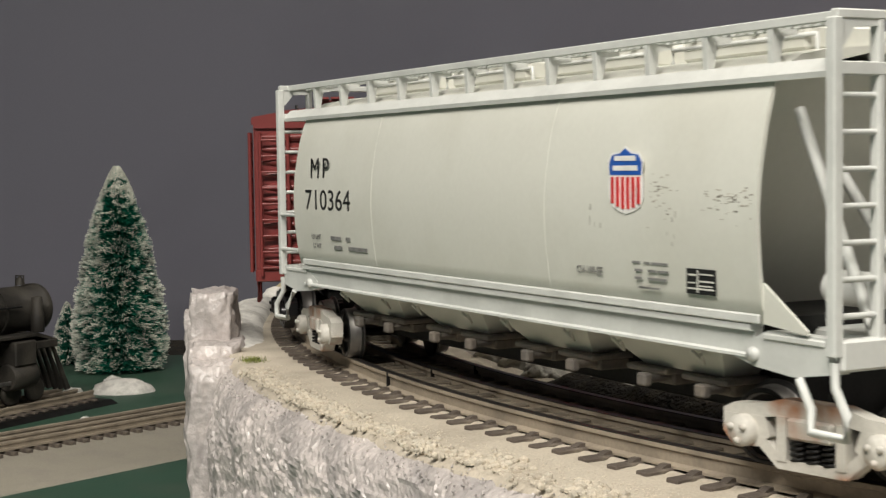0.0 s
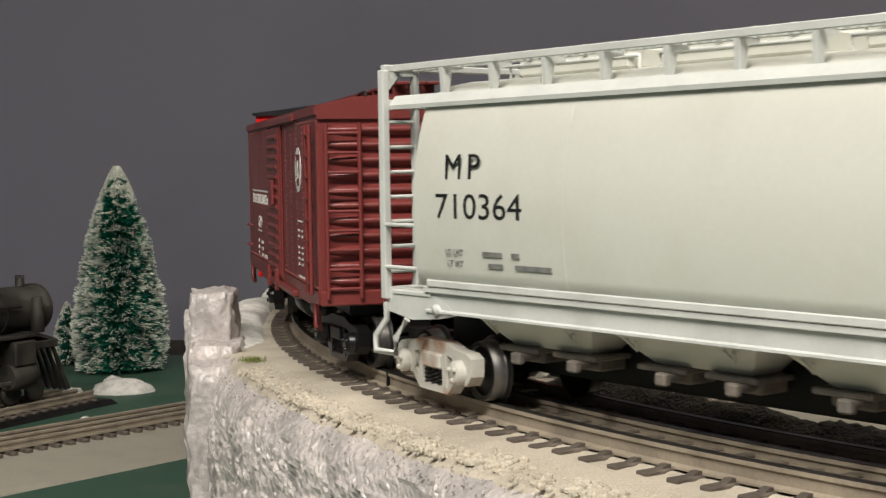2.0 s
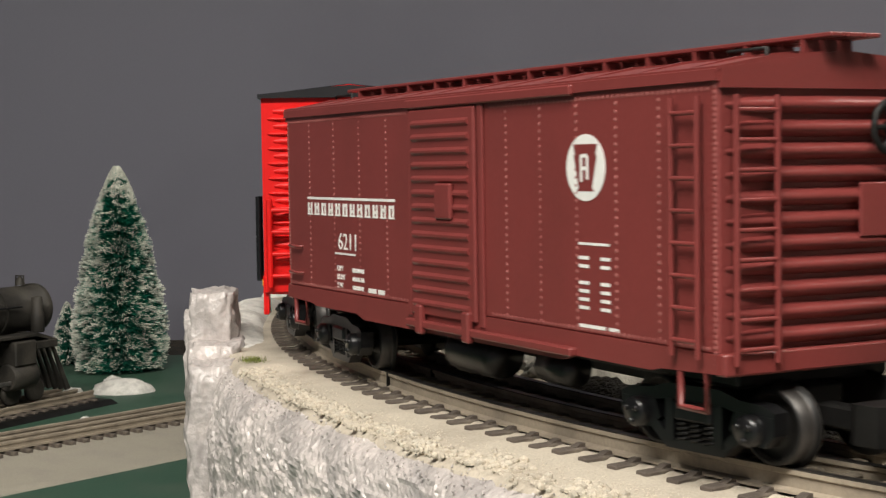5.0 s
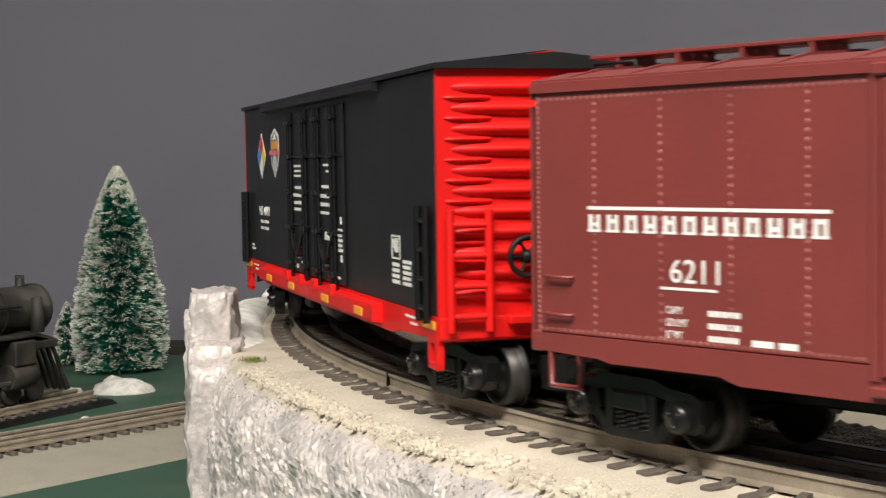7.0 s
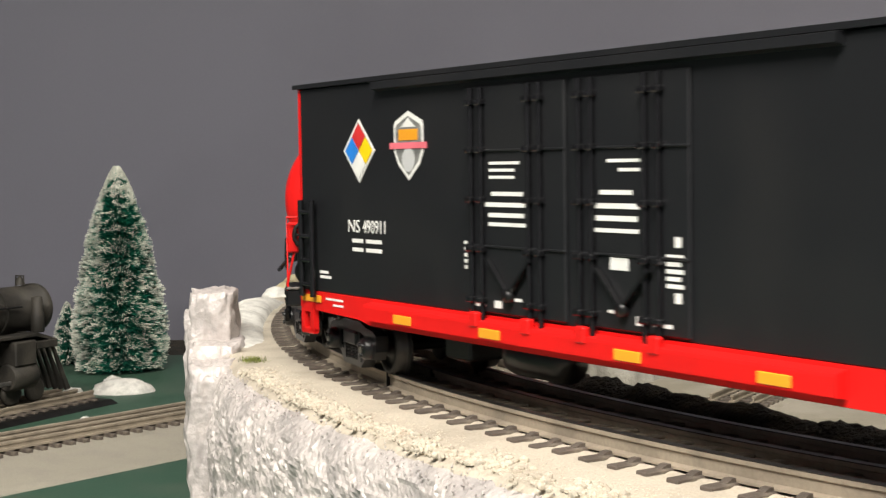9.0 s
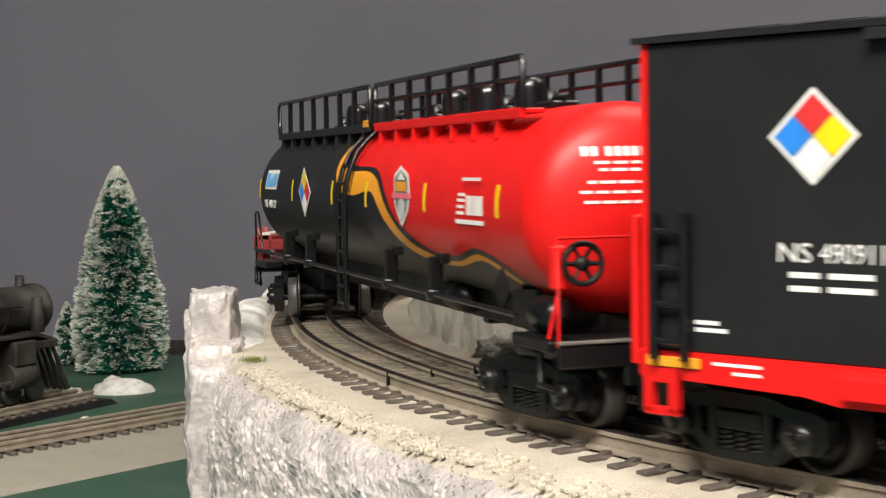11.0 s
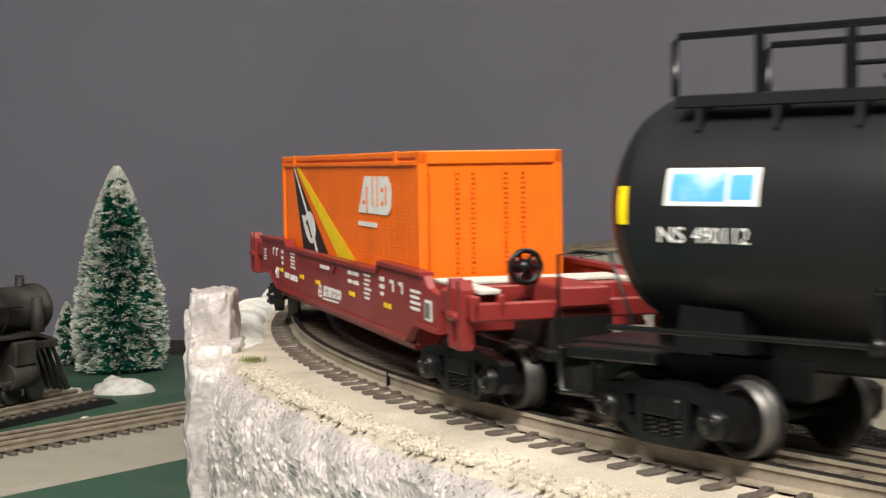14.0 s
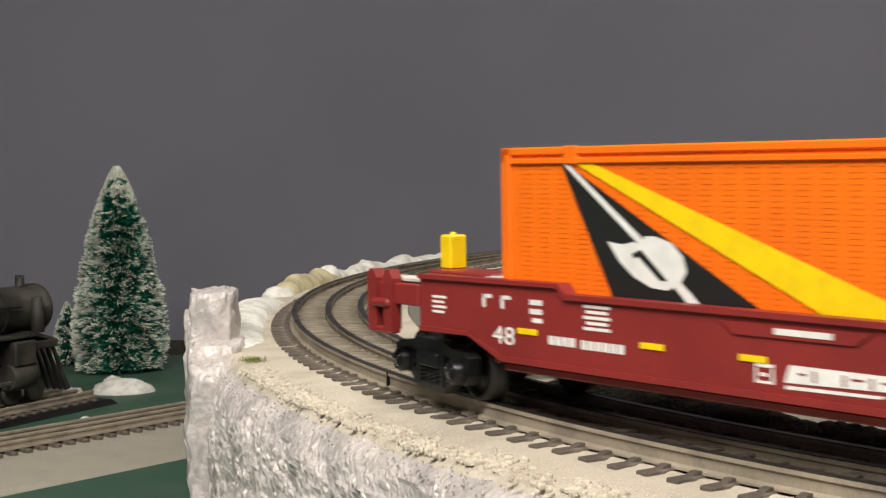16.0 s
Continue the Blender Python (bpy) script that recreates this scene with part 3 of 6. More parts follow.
brush_tree(-293, 1376, 188, 46.5, 76000, 5, 0.42, "dark green bottle-brush tree with white frosted tips")
brush_tree(-352, 1420, 60, 17, 5000, 6, 0.9, "small pale frosted bottle-brush tree behind the locomotive")
heap = part("snow_mound", rock_shape(27, 20, 12, 3.3, 0.10, 4), SNOW, None, "", at(-264, 1240, GROUND - 1))
tagged(heap, "low rounded heap of white plaster snow", "snow mound")
for i, (x, y, k) in enumerate(((-303, 1230, 6), (-283, 1290, 6), (-300, 1200, 4), (-318, 1180, 5), (-338, 1150, 6), (-225, 1130, 3), (-262, 1100, 3), (-282, 1040, 4), (-300, 1020, 3))):
    tagged(part("snow_lump", rock_shape(k * 1.3, k, k * 0.7, i + 4.4, 0.3), SNOW, None, "", at(x, y, GROUND + k * 0.3, rz=i * 40)), "small lump of white snow on the green board", "snow lump", "snow lumps")


# ---------- the locomotive standing below ----------
def locomotive():
    """Front at +x, resting on the siding's rails."""
    lo = thing("steam_locomotive", "weathered black model steam locomotive on the siding", "steam locomotive", "", at(-350, 1088, GROUND + 10, rz=62))
    part("boiler", Shape().lathe([(0.01, -180), (19, -180), (19, -20), (17.5, 40), (17.5, 76), (18.4, 76), (18.4, 81), (16, 83.5), (8, 84.5), (0.01, 85)], 28, "x", (0, 0, 68)), DUSTY, lo)
    part("smoke_stack", Shape().lathe([(5.5, 84), (5, 92), (6.2, 98), (6.2, 99.5), (4.5, 99.5), (4.5, 90)], 16, "z", (30, 0, 0)), DUSTY, lo)
    for x, r in ((0, 9), (-60, 10)):
        part("dome", Shape().lathe([(r, 82), (r, 90), (r * 0.8, 95), (0.01, 97)], 18, "z", (x, 0, 0)), DUSTY, lo)
    for k in (-1, 1):
        part("running_board", Shape().box(-170, 52, k * 16, k * 30, 50, 52.5, 0.4), DUSTY, lo)
        part("handrail", Shape().tube([(-160, k * 20.5, 72), (46, k * 20.5, 72)], 0.8, 6), BLACK, lo)
        part("cylinder", Shape().lathe([(9, 24), (10, 25), (10, 48), (9, 49)], 18, "x", (0, k * 24, 22)).box(26, 48, k * 14, k * 32, 30, 48, 1), DUSTY, lo)
        part("main_rod", Shape().box(-90, 26, k * 27, k * 29, 17, 20, 0.4), STEEL, lo)
        for x in (-90, -48, -6):
            part("driving_wheel", Shape().lathe([(20, k * 15), (21, k * 15.5), (20, k * 19), (17, k * 19.2), (16, k * 17.4), (5, k * 17.2), (4, k * 19), (0.01, k * 19.2)], 28, "y", (x, 0, 20)), DUSTY, lo)
        for x in (36, 60):
            part("pony_wheel", Shape().lathe([(9, k * 15), (9.8, k * 15.5), (9, k * 18.4), (7, k * 18.6), (0.01, k * 17.6)], 20, "y", (x, 0, 9)), DUSTY, lo)
    part("frame", Shape().box(-170, 60, -12, 12, 22, 46, 1), DUSTY, lo)
    part("pilot_deck", Shape().box(50, 74, -29, 29, 40, 46, 0.8).prism([(52, 50), (74, 44), (74, 46), (52, 53)], -28, 28, "y"), DUSTY, lo)
    for i in range(9):
        y = -24 + i * 6
        part("pilot_bar", Shape().prism([(72, 40), (74, 40), (90, 6), (86, 5)], y - 1.2, y + 1.2, "y"), DUSTY, lo)
    part("headlight", Shape().lathe([(5, 80), (5.4, 88), (4, 89), (0.01, 89.2)], 14, "x", (0, 0, 78)), DUSTY, lo)
    part("bell", Shape().lathe([(4, 86), (3, 90), (1.2, 92.5), (0.01, 93)], 12, "z", (66, 0, 0)), DUSTY, lo)
    for x in (-2, 34):
        part("boiler_band", Shape().lathe([(18.9, x - 1), (19.2, x), (18.9, x + 1)], 28, "x", (0, 0, 68)), DUSTY, lo)
    part("bell_frame", Shape().tube([(66, -4, 85), (66, -4, 93), (66, 4, 93), (66, 4, 85)], 0.7, 5), DUSTY, lo)
    part("air_pump", Shape().lathe([(4.5, 52), (5, 53), (5, 66), (4, 68), (4, 78), (0.01, 79)], 14, "z", (60, -22, 0)), DUSTY, lo)
    cab = Shape().box(-215, -180, -30, 30, 44, 100, 1).prism([(-33, 100), (0, 108), (33, 100)], -222, -172, "x")
    part("cab", cab, DUSTY, lo)
    return lo


locomotive()

# ---------- rolling stock: common parts (x forward, outer side at -y, z above the rails) ----------
WHEEL_R = 8.7
WHEELSETS, TRAIN = [], []


def wheelset_mesh():
    s = Shape()
    s.tube([(0, -21, 0), (0, 21, 0)], 1.5, 8)
    for k in (-1, 1):
        rows = [(2.0, 12.6), (7.6, 12.8), (9.9, 13.0), (10.1, 13.6), (9.0, 14.3), (WHEEL_R, 14.8), (WHEEL_R - 0.2, 18.2), (7.4, 18.4),
                (7.0, 17.4), (3.4, 17.0), (3.0, 18.2), (1.6, 18.4)]
        s.lathe([(r, k * h) for r, h in rows], 32, "y")
    return s.mesh("wheelset")


DARKSTEEL = material("blackened_wheel_steel", (0.055, 0.05, 0.046), 0.45, metal=0.5, vary=0.2, scale=200, fine=900, bump=0.1)
WHEEL_MESHES = {}
for key, tread in (("steel", STEEL), ("dark", DARKSTEEL)):
    me = wheelset_mesh()
    me.materials.append(tread)
    me.materials.append(SOOT)
    for p in me.polygons:
        p.material_index = int(abs(p.normal.y) > 0.6 or Vector((p.center.x, p.center.z)).length < 6.5 * MM)
    WHEEL_MESHES[key] = me


def sideframe_mesh(mat):
    s = Shape()
    # upper arch, lower bar, columns and pedestals, with the windows left open
    s.prism([(-24, 9), (-24, 13), (-21, 14.4), (-14, 14.8), (-8, 16.4), (8, 16.4), (14, 14.8), (21, 14.4), (24, 13), (24, 9), (20, 11), (9, 12.6),
             (-9, 12.6), (-20, 11)], 0, 4.2, "y")
    s.prism([(-15, 6.4), (-9, 1.4), (9, 1.4), (15, 6.4), (12, 7.4), (7.6, 3.6), (-7.6, 3.6), (-12, 7.4)], 0, 4.2, "y")
    for k in (-1, 1):
        s.prism([(k * 23.8, 12), (k * 24, 8), (k * 21.5, 5.2), (k * 14.5, 5.4), (k * 11, 8), (k * 12.5, 12.2)], 0.1, 4.3, "y")
        s.prism([(k * 6.4, 12.8), (k * 9, 12.8), (k * 9, 3.2), (k * 6.4, 3.2)], -0.3, 4.5, "y")
        s.lathe([(3.6, 0), (3.6, 6.0), (2.9, 6.9), (0.01, 7.0)], 14, "y", (k * 17.7, 0, 8.7))
        for j in range(3):
            a = 2 * math.pi * j / 3 + 0.5
            s.lathe([(0.75, 6.6), (0.75, 7.6), (0.01, 7.7)], 6, "y", (k * 17.7 + 2.0 * math.cos(a), 0, 8.7 + 2.0 * math.sin(a)))
    s.box(-6, 6, -1, 5.2, 8.2, 12.8, 0.6)
    me = s.mesh("sideframe")
    me.materials.append(mat)
    return me


def spring_mesh():
    s = Shape()
    for x in (-4.2, 0, 4.2):
        for y in (1.2, 3.4):
            pts = [(x + 1.5 * math.cos(a), y + 1.0 * math.sin(a), 3.6 + 4.6 * a / (8 * math.pi)) for a in frange(0, 8 * math.pi, math.pi / 4)]
            s.tube(pts, 0.42, 4)
    s.box(-5.8, 5.8, 0.6, 3.8, 3.3, 3.8)
    me = s.mesh("spring_nest")
    me.materials.append(SOOT)
    return me


SIDEFRAMES = {"black": sideframe_mesh(BLACK), "rusty": sideframe_mesh(RUST)}
SPRINGS = spring_mesh()


def truck(car, half, xt, look_of, label, shift=0.0, wheels="dark"):
    """A two-axle truck that stands along the curve under the car."""
    turn = math.asin((xt + shift) / RC)
    y = -(RC * math.cos(turn) - math.sqrt(RC * RC - half * half))
    s = Shape().box(-6, 6, -20, 20, 8.0, 13.5, 1).box(-9, 9, -8, 8, 13.4, 16.5, 1)
    tr = part("truck", s, SOOT, car, label, at(xt, y, 0, rz=math.degrees(turn)))
    for k in (-1, 1):
        fr = part("sideframe", SIDEFRAMES[look_of], None, tr)
        sp = part("spring_nest", SPRINGS, None, tr)
        for o in (fr, sp):
            o.matrix_basis = at(0, 20.2 * k, 0, rz=0 if k > 0 else 180)
        m = at(17.7 * k, 0, WHEEL_R)
        WHEELSETS.append((part("wheelset", WHEEL_MESHES[wheels], None, tr, "steel wheels on an axle", m), m))
    return tr


def coupler(car, x, k, z=10.5, reach=20.0):
    x += k * (reach - 24.5)
    s = Shape().box(0, 17 * k, -2.6, 2.6, z - 2.6, z + 2.6, 0.6)
    s.prism([(15 * k, -5.5), (17 * k, -6.0), (23 * k, -5.0), (24.5 * k, -1.5), (21.5 * k, -1.0), (20.5 * k, 2.0), (23.5 * k, 4.6), (20 * k, 6.2), (15 * k, 4.0)],
            z - 4.4, z + 4.4, "z")
    return part("coupler", s, SOOT, car, "black knuckle coupler", at(x, 0, 0))


def bars(rows, y, t=0.12):
    """Bars of print: rows of x, z, width, height."""
    s = Shape()
    for x, z, w, h in rows:
        s.box(x, x + w, -y - t, -y + 0.05, z, z + h)
    return s


def block_words(x, z, width, h, n, rng, gap=0.22):
    """Rows for a line of print too small to read: n words as bars."""
    ws = [rng.uniform(0.6, 1.4) for _ in range(n)]
    k = width / (sum(ws) + gap * (n - 1))
    out, p = [], x
    for w in ws:
        out.append((p, z, w * k, h))
        p += (w + gap) * k
    return out


def ladder(x0, x1, z0, z1, y, rungs, r=0.75, axis="x"):
    """A ladder of two stiles and rungs: on a side (axis x) at y, or on an end (axis y) at x = y."""
    s = Shape()

    def p(a, z):
        return (a, y, z) if axis == "x" else (y, a, z)
    for a in (x0, x1):
        s.tube([p(a, z0), p(a, z1)], r * 1.25, 6)
    for i in range(rungs):
        z = z0 + (z1 - z0) * (i + 0.5) / rungs
        s.tube([p(x0, z), p(x1, z)], r, 6)
    return s


def diamond(car, x, z, w, h, y, order):
    """A hazard diamond in four colours on a white ground."""
    d = part("hazard_diamond", Shape().plate([(x - w / 2, z), (x, z - h / 2), (x + w / 2, z), (x, z + h / 2)], y, 0.12), WHITE, car, "four-colour hazard diamond print")
    part("diamond_ground", Shape().plate([(x - w * 0.44, z), (x, z - h * 0.44), (x + w * 0.44, z), (x, z + h * 0.44)], y + 0.08, 0.08), INK, d)
    w, h = w * 0.44, h * 0.44
    for (a, b), mt in zip(((0, 1), (-1, 0), (1, 0), (0, -1)), order):
        cx, cz = x + a * w * 0.5, z + b * h * 0.5
        part("diamond_field", Shape().plate([(cx - w * 0.48, cz), (cx, cz - h * 0.48), (cx + w * 0.48, cz), (cx, cz + h * 0.48)], y + 0.14, 0.12), mt, d)
    return d


def badge(car, x, z, w, h, y):
    """A shield with a rose band across it."""
    def outline(k):
        return [(x + k * w * a, z + k * h * b) for a, b in ((-0.40, 0.30), (-0.36, 0.36), (0, 0.5), (0.36, 0.36), (0.40, 0.30), (0.40, -0.08), (0.30, -0.26), (0, -0.5), (-0.30, -0.26), (-0.40, -0.08))]
    s = part("shield_badge", Shape().plate(outline(1.0), y, 0.12), WHITE, car, "shield badge print with rose band")
    part("shield_field", Shape().plate(outline(0.86), y + 0.1, 0.1), GREYINK, s)
    part("shield_top", Shape().box(x - w * 0.26, x + w * 0.26, -y - 0.32, -y - 0.15, z + h * 0.08, z + h * 0.24), GOLD, s)
    part("shield_cap", Shape().plate([(x - w * 0.2, z + h * 0.27), (x + w * 0.2, z + h * 0.27), (x, z + h * 0.40)], y + 0.19, 0.1), WHITE, s)
    part("shield_band", Shape().box(x - w * 0.5, x + w * 0.5, -y - 0.4, -y - 0.15, z - h * 0.04, z + h * 0.05), PINK, s)
    part("shield_roundel", Shape().lathe([(w * 0.17, -y - 0.3), (w * 0.17, -y - 0.15)], 16, "y", (x, 0, z - h * 0.20)), SILVER, s)
    return s


def corrugations(x, k, y0, y1, zs, deep=2.2, high=3.2):
    """Tapered pressed ribs across a car's end at x, facing k."""
    s = Shape()
    for z in zs:
        n = 12
        v, f = [], []
        for i in range(n + 1):
            u = i / n
            y = y0 + (y1 - y0) * u
            e = math.sin(math.pi * min(1, max(0, u))) ** 0.35
            for a, b in ((0, -high / 2), (0.75 * deep * e, -high * 0.22), (deep * e, 0), (0.75 * deep * e, high * 0.22), (0, high / 2)):
                v.append((x + k * a, y, z + b * (0.35 + 0.65 * e)))
        for i in range(n):
            f += [(i * 5 + j, i * 5 + j + 1, (i + 1) * 5 + j + 1, (i + 1) * 5 + j) for j in range(4)]
        s.add(v, f, True)
    return s


def rivets(points, y, r=0.35):
    """Rivet heads on the outer side: rows of x, z."""
    s = Shape()
    for x, z in points:
        v = [(x + r * math.cos(a), -y, z + r * math.sin(a)) for a in (0, 1.257, 2.513, 3.77, 5.027)] + [(x, -y - r * 0.7, z)]
        s.add(v, [(i, (i + 1) % 5, 5) for i in range(5)], True)
    return s


def brake_wheel(car, x, y, z, k, mat=SOOT, r=6.0):
    s = Shape()
    s.tube([(x, y + r * math.cos(a), z + r * math.sin(a)) for a in frange(0, 2 * math.pi, math.pi / 12)[:-1]], 0.85, 6, True)
    wheel = part("brake_wheel", s, mat, car, "black spoked brake wheel")
    part("hub", Shape().lathe([(1.8, x - 1.8 * k), (1.8, x + 0.7 * k), (0.01, x + 0.9 * k)], 10, "x", (0, y, z)), mat, wheel)
    for i in range(6):
        a = math.pi * i / 3
        part("spoke", Shape().tube([(x - 0.6 * k, y, z), (x, y + r * math.cos(a), z + r * math.sin(a))], 0.6, 4), mat, wheel)
    return wheel


RNG = random.Random(7)


# ---------- pale grey covered hopper ----------
def hopper_car():
    car = thing("covered_hopper_car", "pale grey curved-side covered hopper car on the track", "railway car")
    X0, X1 = -140.0, 104.0
    half, shift = 127.05, 17.7
    side = [(31.0, 33), (32.0, 38), (32.9, 45), (33.3, 52), (33.3, 58), (32.8, 64), (31.8, 70), (30.6, 76), (28.9, 81.5), (26.6, 86.5)]
    inner = [(a - 1.0, b) for a, b in side]
    for k, nm in ((-1, "side_sheet"), (1, "side_sheet")):
        prof = [(k * a, b) for a, b in side] + [(k * a, b) for a, b in inner[::-1]]
        s = Shape()
        n = len(prof)
        s.prism(prof, X0, X1, "x", smooth=True)
        s.prism([(X1, 33), (X1, 41.5), (X1 + 13, 32.6), (X1 + 13, 31.8)], k * 30.8, k * 31.5, "y")
        part(nm, s, HGREY, car)
    core = Shape()
    ins = [(-a, b) for a, b in inner[::-1]] + inner
    roofl = [(-26.2, 86.3), (-21, 89.4), (-12, 91), (0, 91.6), (12, 91), (21, 89.4), (26.2, 86.3)]
    core.prism(roofl + [(25, 85.5), (0, 90.4), (-25, 85.5)], X0, X1, "x", smooth=True)
    part("roof", core, HGREY, car)
    for xe, e, nm in ((X0, -1, "slope_sheet"), (X1, 1, "slope_sheet")):
        xt, xb = xe - e * 1.0, xe - e * 34
        s = Shape()
        prof = [(a, b) for a, b in ((-25, 86), (25, 86), (30.5, 75), (32, 62), (32.3, 52), (31, 40), (29.6, 33), (-29.6, 33), (-31, 40), (-32.3, 52), (-32, 62), (-30.5, 75))]
        def xx(z, off): return xt + (xb - xt) * (86 - z) / 53 + off
        n = len(prof)
        v = [(xx(b, 0), a, b) for a, b in prof] + [(xx(b, -e * 1.0), a, b) for a, b in prof]
        s.add(v, [tuple(range(n)), tuple(range(n, 2 * n))] + [(i, (i + 1) % n, n + (i + 1) % n, n + i) for i in range(n)])
        part(nm, s, HGREY, car)
        lo = xe + e * 19
        s = Shape()
        for y in (-19, 19):
            s.tube([(lo, y, 31), (xe - e * 3, y, 78)], 1.3, 6)
        s.tube([(lo - e * 2, 0, 31), (xe - e * 12, 0, 66)], 1.3, 6)
        part("slope_brace", s, HTRIM, car)
    # side sill, stripe ledge and top angle
    for k in (-1, 1):
        part("side_sill", Shape().prism([(k * 31.6, 32.6), (k * 31.6, 31.2), (k * 30.4, 31.0), (k * 30.4, 26.4), (k * 31.2, 26.0), (k * 31.2, 25.4), (k * 28, 25.4), (k * 28, 32.6)], X0 + 2, X1 - 4, "x"), HTRIM, car)
        part("ledge_strip", Shape().box(X0 + 4, X1 - 1, k * 31.2, k * 32.1, 32.8, 34.9, 0.3), HTRIM, car, "bright strip along the foot of the side")
        part("top_angle", Shape().prism([(k * 27.8, 83.7), (k * 29.4, 83.5), (k * 29.6, 84.7), (k * 27.2, 87.5), (k * 26.6, 86.5)], X0 - 16, X1 + 18, "x"), HTRIM, car)
    # running boards with brackets
    xs = [X0 - 15 + (X1 - X0 + 34) * i / 13 for i in range(14)]
    for k in (-1, 1):
        s = Shape()
        for a, b in ((20.0, 21.0), (26.6, 27.8)):
            s.box(X0 - 17, X1 + 20, k * a, k * b, 94.6, 96.6, 0.2)
        for i in range(95):
            x = X0 - 16 + (X1 - X0 + 34) * i / 94
            s.box(x, x + 0.7, k * 21, k * 26.6, 95.4, 96.2)
        part("running_board", s, HTRIM, car)
        for x in xs[1:-1]:
            part("bracket", Shape().prism([(k * 20.5, 94.7), (k * 27.6, 94.7), (k * 27.6, 93.6), (k * 27.2, 86.5), (k * 25.6, 86.5), (k * 24.4, 93.0), (k * 20.5, 93.6)], x - 0.8, x + 0.8, "x"), HTRIM, car)
    for i in range(4):
        x = X0 + 22 + i * 57
        s = Shape().box(x, x + 44, -13, 9, 90.5, 97.0, 1.2)
        for j in range(4):
            s.box(x + 5 + j * 11, x + 7 + j * 11, -14.5, 10.5, 96.2, 98.2, 0.3)
        part("hatch", s, HGREY, car)
        part("hatch_bar", Shape().tube([(x - 3, -13, 90.5), (x - 3, -13, 94.2), (x + 47, -13, 94.2), (x + 47, -13, 90.5)], 0.6, 5), HTRIM, car)
    # seams on the side
    for x in (-78, 23):
        for k in (-1, 1):
            pts = [(x, k * (a + 0.02), b) for a, b in side]
            part("weld_seam", Shape().tube(pts, 0.09, 4), HGREY, car)
    # ends: posts, ladders, cross bars, platforms and steps
    for e, xe in ((-1, X0 - 17), (1, X1 + 20)):
        s = Shape()
        for k in (-1, 1):
            s.box(xe - 1.3, xe + 1.3, k * 29.6, k * 32.0, 28, 95, 0.3)
            s.box(xe - 1.6, xe + 1.0, k * 18.4, k * 20.2, 31, 95, 0.3)
            s.prism([(k * 20, 94.8), (k * 31.5, 94.8), (k * 31.5, 89.5), (k * 29, 89.5), (k * 26, 93.2), (k * 20, 93.4)], xe - 0.8, xe + 0.8, "x")
        s.box(xe - 1.1, xe + 1.1, -31, 31, 83.6, 86.4, 0.3)
        s.box(xe - 1.1, xe + 1.1, -31, 31, 94.6, 96.6, 0.3)
        part("end_frame", s, HTRIM, car)
        for k in (-1, 1):
            for i in range(7):
                z = 36 + i * 7.3
                part("rung", Shape().tube([(xe - 0.2, k * 31.6, z), (xe - 0.2, k * 18.6, z)], 0.7, 6), HTRIM, car)
            if e < 0:
                for i in range(2):
                    z = 37.5 + i * 12.4
                    part("side_grab", Shape().tube([(xe, k * 31.4, z), (xe + 16, k * 31.4, z)], 0.7, 6), HTRIM, car)
        part("end_beam", Shape().box(xe - 1.5, xe + 1.5, -30, 30, 25, 31.5, 0.6), HTRIM, car)
        part("draft_sill", Shape().box(xe, xe - e * 34, -8, 8, 24, 30, 0.6), HTRIM, car)
        for k in (-1, 1):
            s = Shape().prism([(xe, 24.5), (xe, 31.5), (xe - e * 20, 31.5), (xe - e * 30, 27.0), (xe - e * 30, 25.0), (xe - e * 24, 23.6), (xe - e * 12, 22.6)], k * 27, k * 30.5, "y")
            s.box(xe - e * 3, xe - e * 21, k * 29.5, k * 31.0, 29.6, 31.0, 0.3)
            s.lathe([(1.6, k * 30), (1.6, k * 31.6), (0.01, k * 31.8)], 8, "y", (xe - e * 24, 0, 26.2))
            part("side_bracket", s, HTRIM, car)
        part("brake_pipe", Shape().lathe([(3.8, xe - e * 18), (3.8, xe - e * 4), (0.01, xe - e * 3)], 16, "x", (0, -14, 40)), HTRIM, car)
        for k in (-1, 1):
            part("step", Shape().tube([(xe + e * 0.2, k * 30.8, 27), (xe + e * 0.2, k * 30.8, 22), (xe + e * 4.4, k * 31.8, 17), (xe + e * 4.4, k * 31.8, 12.4),
                                       (xe - e * 5.5, k * 31.8, 12.4), (xe - e * 5.5, k * 31.8, 17), (xe - e * 10, k * 30.8, 22.5)], 1.0, 6), HTRIM, car)
        coupler(car, xe, e)
    # hopper bottoms and outlet gates
    s = Shape().prism([(X0 + 8, 33), (X1 - 8, 33), (X1 - 12, 26), (X0 + 12, 26)], -28, 28, "y")
    part("bolster_floor", s, SOOT, car)
    part("centre_sill", Shape().box(X0 - 14, X1 + 16, -9, 9, 8.5, 24, 0.6), SOOT, car)
    for i in range(4):
        c = -98 + i * 53 + 0.0
        v = [(c - 25, y, 27) for y in (-28, 28)] + [(c + 25, y, 27) for y in (-28, 28)] + [(c - 15, y, 17.4) for y in (-19, 19)] + [(c + 15, y, 17.4) for y in (-19, 19)]
        s = Shape().add(v, [(0, 1, 5, 4), (1, 3, 7, 5), (3, 2, 6, 7), (2, 0, 4, 6), (4, 5, 7, 6), (0, 2, 3, 1)])
        for x in (c - 17, c + 14):
            s.tube([(x, -27.5, 24.0), (x + 1.5, -25.0, 21.0), (x + 3.0, -27.3, 23.6)], 0.5, 4)
        part("hopper_bay", s, HGREY, car)
